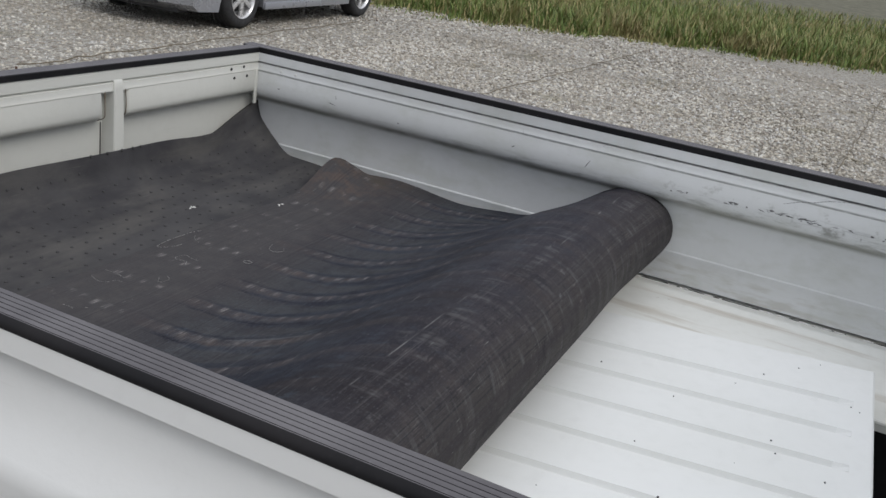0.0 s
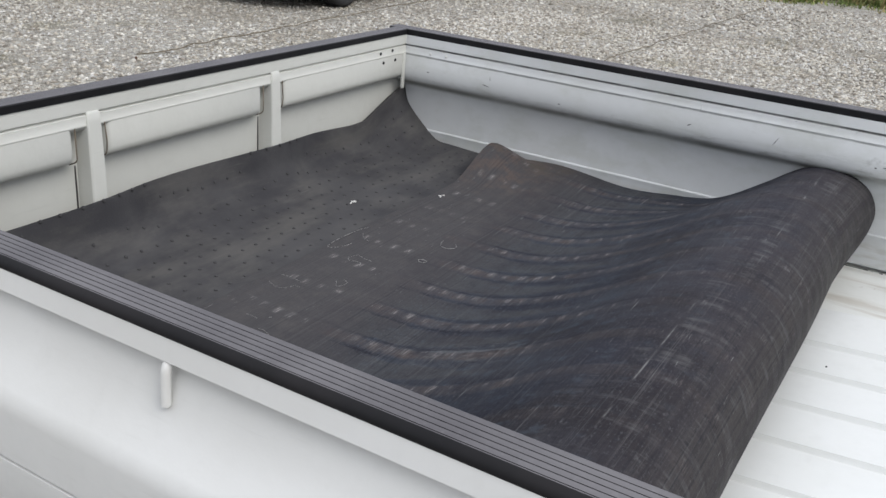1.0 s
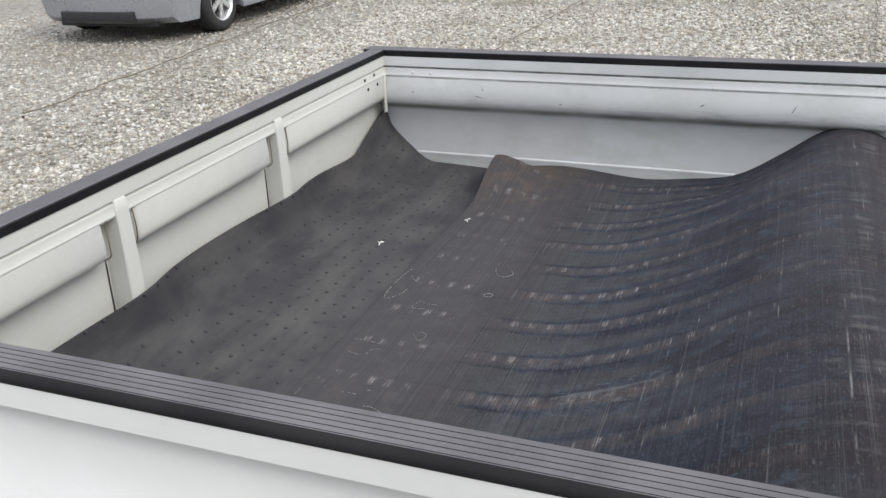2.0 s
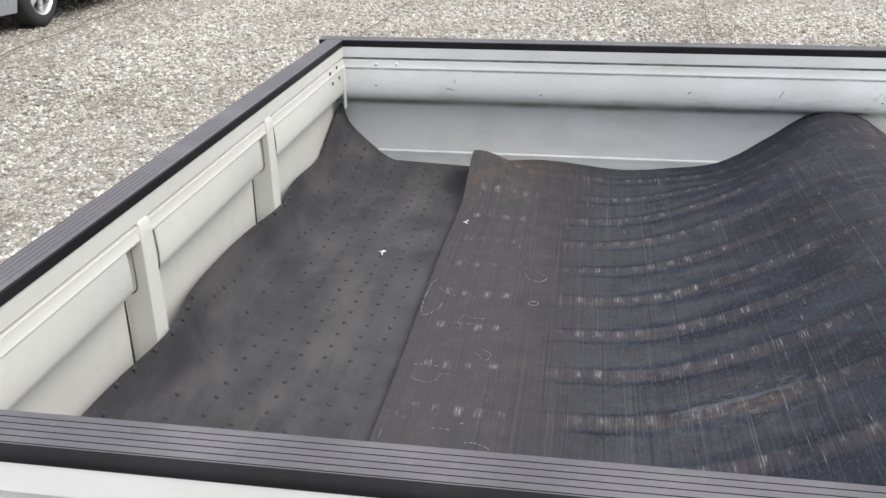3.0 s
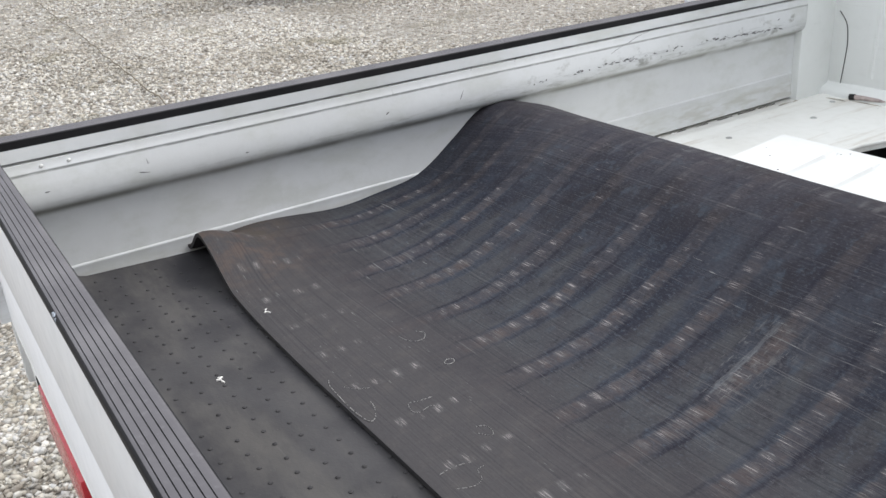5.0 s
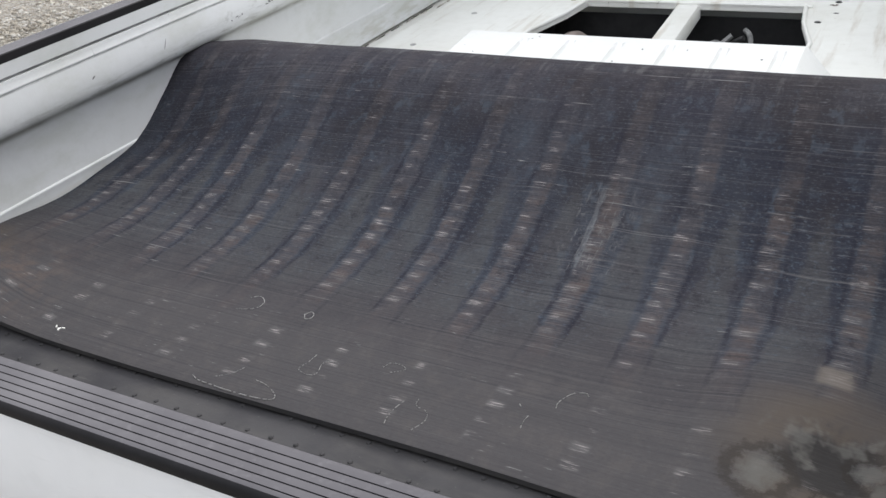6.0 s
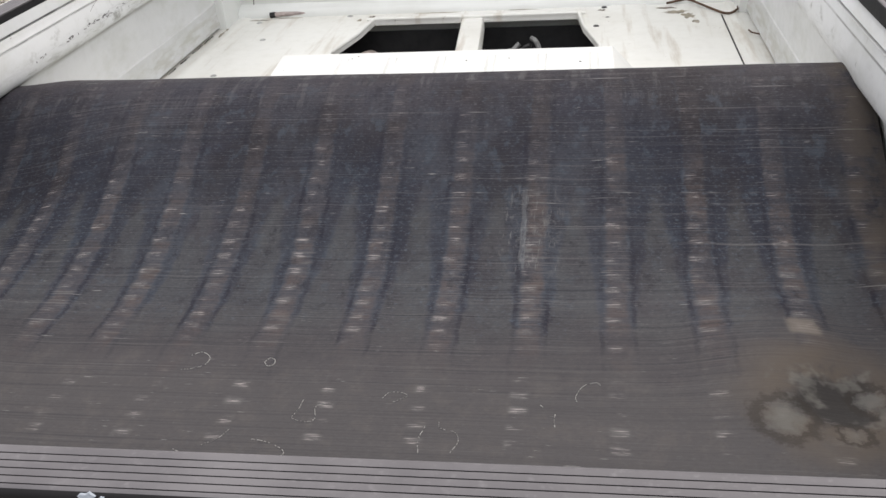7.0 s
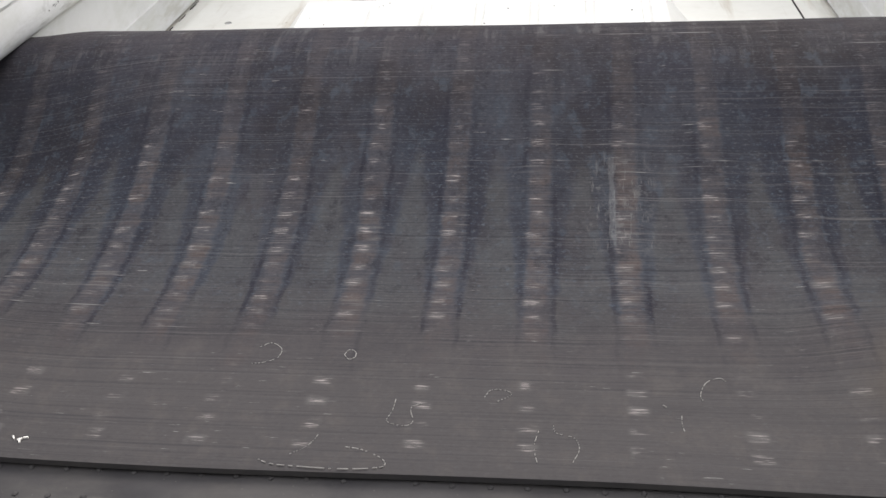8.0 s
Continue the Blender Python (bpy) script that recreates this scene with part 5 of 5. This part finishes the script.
def scatter(count, x0, x1, y0, y1, small, large, fine, seed):
    """Loose stones strewn over a stretch of the yard, as one mesh."""
    rng = np.random.default_rng(seed)
    if fine:
        t = (1 + 5 ** 0.5) / 2
        base = np.array([(-1, t, 0), (1, t, 0), (-1, -t, 0), (1, -t, 0), (0, -1, t), (0, 1, t), (0, -1, -t), (0, 1, -t), (t, 0, -1), (t, 0, 1), (-t, 0, -1), (-t, 0, 1)]) / 1.9
        tri = np.array([(0, 11, 5), (0, 5, 1), (0, 1, 7), (0, 7, 10), (0, 10, 11), (1, 5, 9), (5, 11, 4), (11, 10, 2), (10, 7, 6), (7, 1, 8), (3, 9, 4), (3, 4, 2), (3, 2, 6), (3, 6, 8), (3, 8, 9), (4, 9, 5), (2, 4, 11), (6, 2, 10), (8, 6, 7), (9, 8, 1)])
    else:
        base = np.array([(1, 0, 0), (-1, 0, 0), (0, 1, 0), (0, -1, 0), (0, 0, 1), (0, 0, -1)], float)
        tri = np.array([(0, 2, 4), (2, 1, 4), (1, 3, 4), (3, 0, 4), (2, 0, 5), (1, 2, 5), (3, 1, 5), (0, 3, 5)])
    nb = len(base)
    size = small + (large - small) * rng.random(count) ** 2.2
    shape = base[None] * (1 + 0.28 * rng.standard_normal((count, nb, 1)).clip(-1.5, 1.5)) * (0.75 + 0.5 * rng.random((count, 1, 3)))
    q = rng.standard_normal((count, 4))
    q /= np.linalg.norm(q, axis=1, keepdims=True)
    a, b, c, d = q.T
    rot = np.stack([np.stack([1 - 2 * (c * c + d * d), 2 * (b * c - a * d), 2 * (b * d + a * c)], -1), np.stack([2 * (b * c + a * d), 1 - 2 * (b * b + d * d), 2 * (c * d - a * b)], -1), np.stack([2 * (b * d - a * c), 2 * (c * d + a * b), 1 - 2 * (b * b + c * c)], -1)], 1)
    pts = np.einsum("nij,nkj->nki", rot, shape) * (size[:, None, None] / 2)
    pts[:, :, 2] *= 0.7
    pos = np.stack([rng.uniform(x0, x1, count), rng.uniform(y0, y1, count), size * 0.12 - 0.010], -1)
    pts += pos[:, None]
    idx = (tri[None] + (np.arange(count) * nb)[:, None, None]).reshape(-1, 3)
    me = bpy.data.meshes.new("gravel")
    me.vertices.add(count * nb)
    me.vertices.foreach_set("co", pts.reshape(-1).astype(np.float32))
    me.loops.add(idx.size)
    me.loops.foreach_set("vertex_index", idx.reshape(-1).astype(np.int32))
    me.polygons.add(len(idx))
    me.polygons.foreach_set("loop_start", np.arange(0, idx.size, 3, dtype=np.int32))
    me.update(calc_edges=True)
    ob = link("gravel", me, M["stone"], None, "", 0)
    return tagged(ob, "loose pale crushed stones on the yard", "gravel", kind="stuff")


scatter(30000, -2.7, -0.70, -1.5, 1.2, 0.007, 0.027, True, 1)
scatter(46000, -4.6, -0.70, -2.6, 2.1, 0.010, 0.032, False, 7)
scatter(46000, -8.0, -4.4, -3.0, 3.5, 0.015, 0.044, False, 2)
scatter(36000, -8.0, -0.7, -7.0, -2.4, 0.014, 0.044, False, 3)
scatter(36000, -8.0, -0.7, 1.9, 7.5, 0.014, 0.044, False, 4)
scatter(34000, -12.0, -8.0, -8.0, 8.0, 0.022, 0.056, False, 5)
scatter(6000, -0.9, 0.9, -1.6, 0.3, 0.009, 0.028, True, 6)

# ---- grass verge ----
EDGE_Y = [-14.0, -6.0, -4.1, -3.2, -2.4, -1.8, 0.1, 1.0, 1.9, 4.0, 12.0]
EDGE_X = [-11.0, -10.7, -10.5, -10.6, -11.5, -12.1, -13.3, -14.0, -14.45, -15.3, -17.5]


def verge(count, seed):
    """Blades of long grass behind the yard, thinner along its front."""
    rng = np.random.default_rng(seed)
    y = rng.uniform(-11, 9, count)
    edge = np.interp(y, EDGE_Y, EDGE_X) + 0.12 * np.sin(2.3 * y) + 0.16 * np.sin(5.1 * y + 1) + 0.10 * np.sin(11.3 * y)
    x = edge - rng.random(count) ** 1.7 * 14.0 + 0.35 * rng.standard_normal(count).clip(-0.5, 2.2)
    h = (0.08 + 0.30 * rng.random(count) ** 1.7) * np.clip((edge - x) / 0.7 + 0.35, 0.18, 1.0)
    wd = 0.006 + 0.010 * rng.random(count)
    t = rng.uniform(0, 2 * np.pi, count)
    lean = h * rng.uniform(0.1, 0.75, count)
    dx, dy = np.cos(t), np.sin(t)
    px, py = -dy * wd, dx * wd
    base = np.stack([x, y, np.full(count, -0.02)], -1)
    side = np.stack([px, py, np.zeros(count)], -1)
    mid = base + np.stack([dx * lean * 0.35, dy * lean * 0.35, h * 0.6], -1)
    tip = base + np.stack([dx * lean, dy * lean, h], -1)
    v = np.stack([base - side, base + side, mid + side * 0.8, mid - side * 0.8, tip], 1)
    me = bpy.data.meshes.new("grass")
    faces = (np.arange(count)[:, None] * 5 + np.array([0, 1, 2, 3, 3, 2, 4])[None]).reshape(-1)
    me.vertices.add(count * 5)
    me.vertices.foreach_set("co", v.reshape(-1).astype(np.float32))
    me.loops.add(len(faces))
    me.loops.foreach_set("vertex_index", faces.astype(np.int32))
    me.polygons.add(count * 2)
    start = (np.arange(count)[:, None] * 7 + np.array([0, 4])[None]).reshape(-1)
    me.polygons.foreach_set("loop_start", start.astype(np.int32))
    me.update(calc_edges=True)
    return tagged(link("grass", me, M["grass"], None, "", 0), "long green and dry yellow grass along the yard", "grass", kind="stuff")


verge(160000, 3)
soil = bmesh.new()
edge = [(float(np.interp(y, EDGE_Y, EDGE_X)), y) for y in [-14 + 0.5 * i for i in range(53)]]
rows = [[soil.verts.new((x + dx, y, zz)) for x, y in edge] for dx, zz in ((0.0, -0.03), (-0.3, 0.01), (-4, 0.05), (-30, 0.5))]
for a, b in zip(rows, rows[1:]):
    for i in range(len(edge) - 1):
        soil.faces.new((a[i], a[i + 1], b[i + 1], b[i]))
tagged(part("soil_bank", soil, M["soil"]), "dark soil under the grass verge", "soil", kind="structure")

# ---- ropes pegged out as parking lines ----
for (x0, y0), (x1, y1), seed in (((-13.0, 1.92), (-4.4, 1.38), 1), ((-11.0, -1.13), (-3.3, -1.28), 2), ((-8.6, -3.95), (-3.0, -3.50), 3)):
    rnd = random.Random(seed)
    rope = thing("parking_rope", "thin tan rope pegged along the gravel as a parking line", "rope", "parking lines")
    pts = [(x0 + (x1 - x0) * i / 40, y0 + (y1 - y0) * i / 40 + rnd.uniform(-0.012, 0.012), 0.022 + rnd.uniform(-0.008, 0.010)) for i in range(41)]
    part("cord", tube(pts, 0.0042, 6), M["rope"], rope)
    for x, y in ((x0, y0), (x1, y1)):
        bm = lathe([(0.0, 0.012), (0.009, 0.011), (0.011, 0.006), (0.007, 0.002), (0.006, -0.05), (0.0, -0.06)], 10, "Z")
        part("peg", bm, M["rust"], rope).matrix_basis = Matrix.Translation((x, y, 0.004))


# ---- parked cars ----
def car(name, label, paint, at, wheelbase, length, front, width, tyre, sill, steer=0.0, nose_up=0.1):
    """A small saloon, its nose along +x of its own, middle of the front axle at the origin."""
    root = thing(name, label, "car", at=at)
    xf, xr = front, front - length
    ax, bx = 0.0, -wheelbase
    R = tyre + 0.045
    arch = lambda c: [(c + R * math.cos(t), tyre + R * math.sin(t) * 0.98) for t in [math.pi * k / 10 for k in range(-1, 12)]]
    low = [(xf - 0.02, sill + 0.06 + nose_up), (xf - 0.12, sill + nose_up)]
    fr = [p for p in arch(ax) if p[1] > sill]
    re = [p for p in arch(bx) if p[1] > sill]
    low += [(ax + R + 0.02, sill + nose_up * 0.9)] + [p for p in fr if p[0] < ax or p[1] > sill + nose_up] + [(ax - R - 0.02, sill)] + [(bx + R + 0.02, sill)] + re + [(bx - R - 0.02, sill), (xr + 0.10, sill + 0.05), (xr, sill + 0.14)]
    high = [(xr - 0.01, 0.60), (xr + 0.04, 0.82), (xr + 0.30, 0.88), (xr + 0.9, 0.88), (ax - 0.45, 0.87), (ax + 0.2, 0.80), (xf - 0.18, 0.68), (xf - 0.02, 0.56), (xf, 0.42)]
    hw = width / 2

    def lay(p, q, s):
        nose = smooth(xf - 0.75, xf, p) * 0.32 + smooth(xr + 0.6, xr, p) * 0.22
        tuck = 0.05 * smooth(0.45, sill, q) + 0.06 * smooth(0.5, 0.9, q)
        bow = 0.16 * smooth(xf - 0.6, xf, p) * (s / hw) ** 2
        return (p - bow, s * (1 - tuck) - math.copysign(nose * max(0, abs(s) - hw * 0.55), s), q)

    body = part("body", sweep(low + high, -hw, hw, lay, 8), M[paint], root, smooth=35)
    roof = [(xr + 0.55, 0.86), (xr + 1.05, 1.24), (xr + 1.6, 1.33), (ax - 1.25, 1.32), (ax - 0.55, 0.86)]
    top = part("roof", sweep(roof, -hw * 0.86, hw * 0.86, lambda p, q, s: (p, s * (1 - 0.42 * (q - 0.86)), q), 2), M[paint], root)
    for s in (-1, 1):
        win = [(xr + 0.86, 0.90), (xr + 1.18, 1.20), (xr + 1.62, 1.27), (ax - 1.28, 1.26), (ax - 0.80, 0.90)]
        part("side_window", sweep(win, -0.006, 0.006, lambda p, q, u: (p, s * (hw * 0.868 * (1 - 0.42 * (q - 0.86))) + u, q)), M["glass"], top)
        part("sill_trim", box((bx + R + 0.03, s * hw * 0.955 - 0.02, sill - 0.02), (ax - R - 0.03, s * hw * 0.955 + 0.02, sill + 0.05), 0.008), M[paint], body)
        part("headlight", box((xf - 0.26, s * hw * 0.62 - 0.14, 0.50), (xf - 0.045, s * hw * 0.62 + 0.13, 0.62), 0.03), M["lamp_clear"], body)
        part("tail_lamp", box((xr - 0.015, s * hw * 0.62 - 0.14, 0.60), (xr + 0.10, s * hw * 0.62 + 0.14, 0.74), 0.02), M["lamp_red"], body)
        part("mirror", box((ax - 0.70, s * (hw - 0.02) - 0.05, 0.90), (ax - 0.58, s * (hw + 0.10) + 0.03, 1.0), 0.025), M[paint], body)
        for c, turn in ((ax, steer), (bx, 0.0)):
            wheel("wheel", tyre, 0.19, root, pose(c, s * (hw - 0.125), tyre, 0, 0, (0 if s < 0 else 180) + turn), 6 if paint == "silver" else 5)
    bm = box((-0.008, -hw * 0.70, -0.30), (0.008, hw * 0.70, 0.30), 0.004)
    part("windscreen", bm, M["glass"], top).matrix_basis = pose(ax - 0.885, 0, 1.095, 0, -56.5)
    part("bumper_lip", box((xf - 0.30, -hw * 0.62, sill + nose_up - 0.03), (xf - 0.16, hw * 0.62, sill + nose_up + 0.03), 0.012), M["trim"], body)
    part("underbody", box((xr + 0.3, -hw * 0.72, sill - 0.03), (ax - 0.05, hw * 0.72, sill + 0.25), 0.03), M["dark"], root)
    part("grille", box((xf - 0.14, -hw * 0.45, sill + nose_up + 0.04), (xf - 0.005, hw * 0.45, sill + nose_up + 0.12), 0.01), M["trim"], body)
    return root


car("silver_car", "silver saloon car with alloy wheels parked on gravel", "silver", pose(-6.10, -4.88, 0, 0, 0, 3), 2.52, 4.00, 0.80, 1.66, 0.290, 0.190, 0.0, -0.03)
red = car("red_car", "red car with low skirts, its front wheel turned, parked on gravel", "red", pose(-8.84, 4.76, 0, 0, 0, -103), 2.15, 3.75, 0.78, 1.62, 0.275, 0.190, -38, 0.50)
part("jack_hook", tube(curve_pts([(-0.95, 0.80, 0.19), (-0.95, 0.82, 0.16), (-0.93, 0.82, 0.14), (-0.91, 0.80, 0.16)], 5), 0.010, 8), M["galv"], red, "zinc towing hook")

# ---- dark board with a slotted post, standing in the yard ----
board = thing("dark_board", "dark navy upright board with a slotted white steel post", "board", at=pose(-3.50, 4.60, 0, 0, 0, 6))
part("panel", box((-0.016, 0.182, 0.0), (0.016, 2.05, 0.95), 0.004), M["navy"], board)
part("edge_strip", box((0.012, 0.228, 0.016), (0.020, 0.240, 0.93), 0.002), M["plate"], board, "thin white edge strip")
post = part("post", box((-0.016, 0.0, 0.0), (0.016, 0.178, 1.0), 0.004), M["plate"], board)
for i in range(13):
    part("slot", box((0.0135, 0.066, 0.032 + 0.072 * i), (0.0172, 0.160, 0.064 + 0.072 * i), 0.003), M["frontpaint"], post)
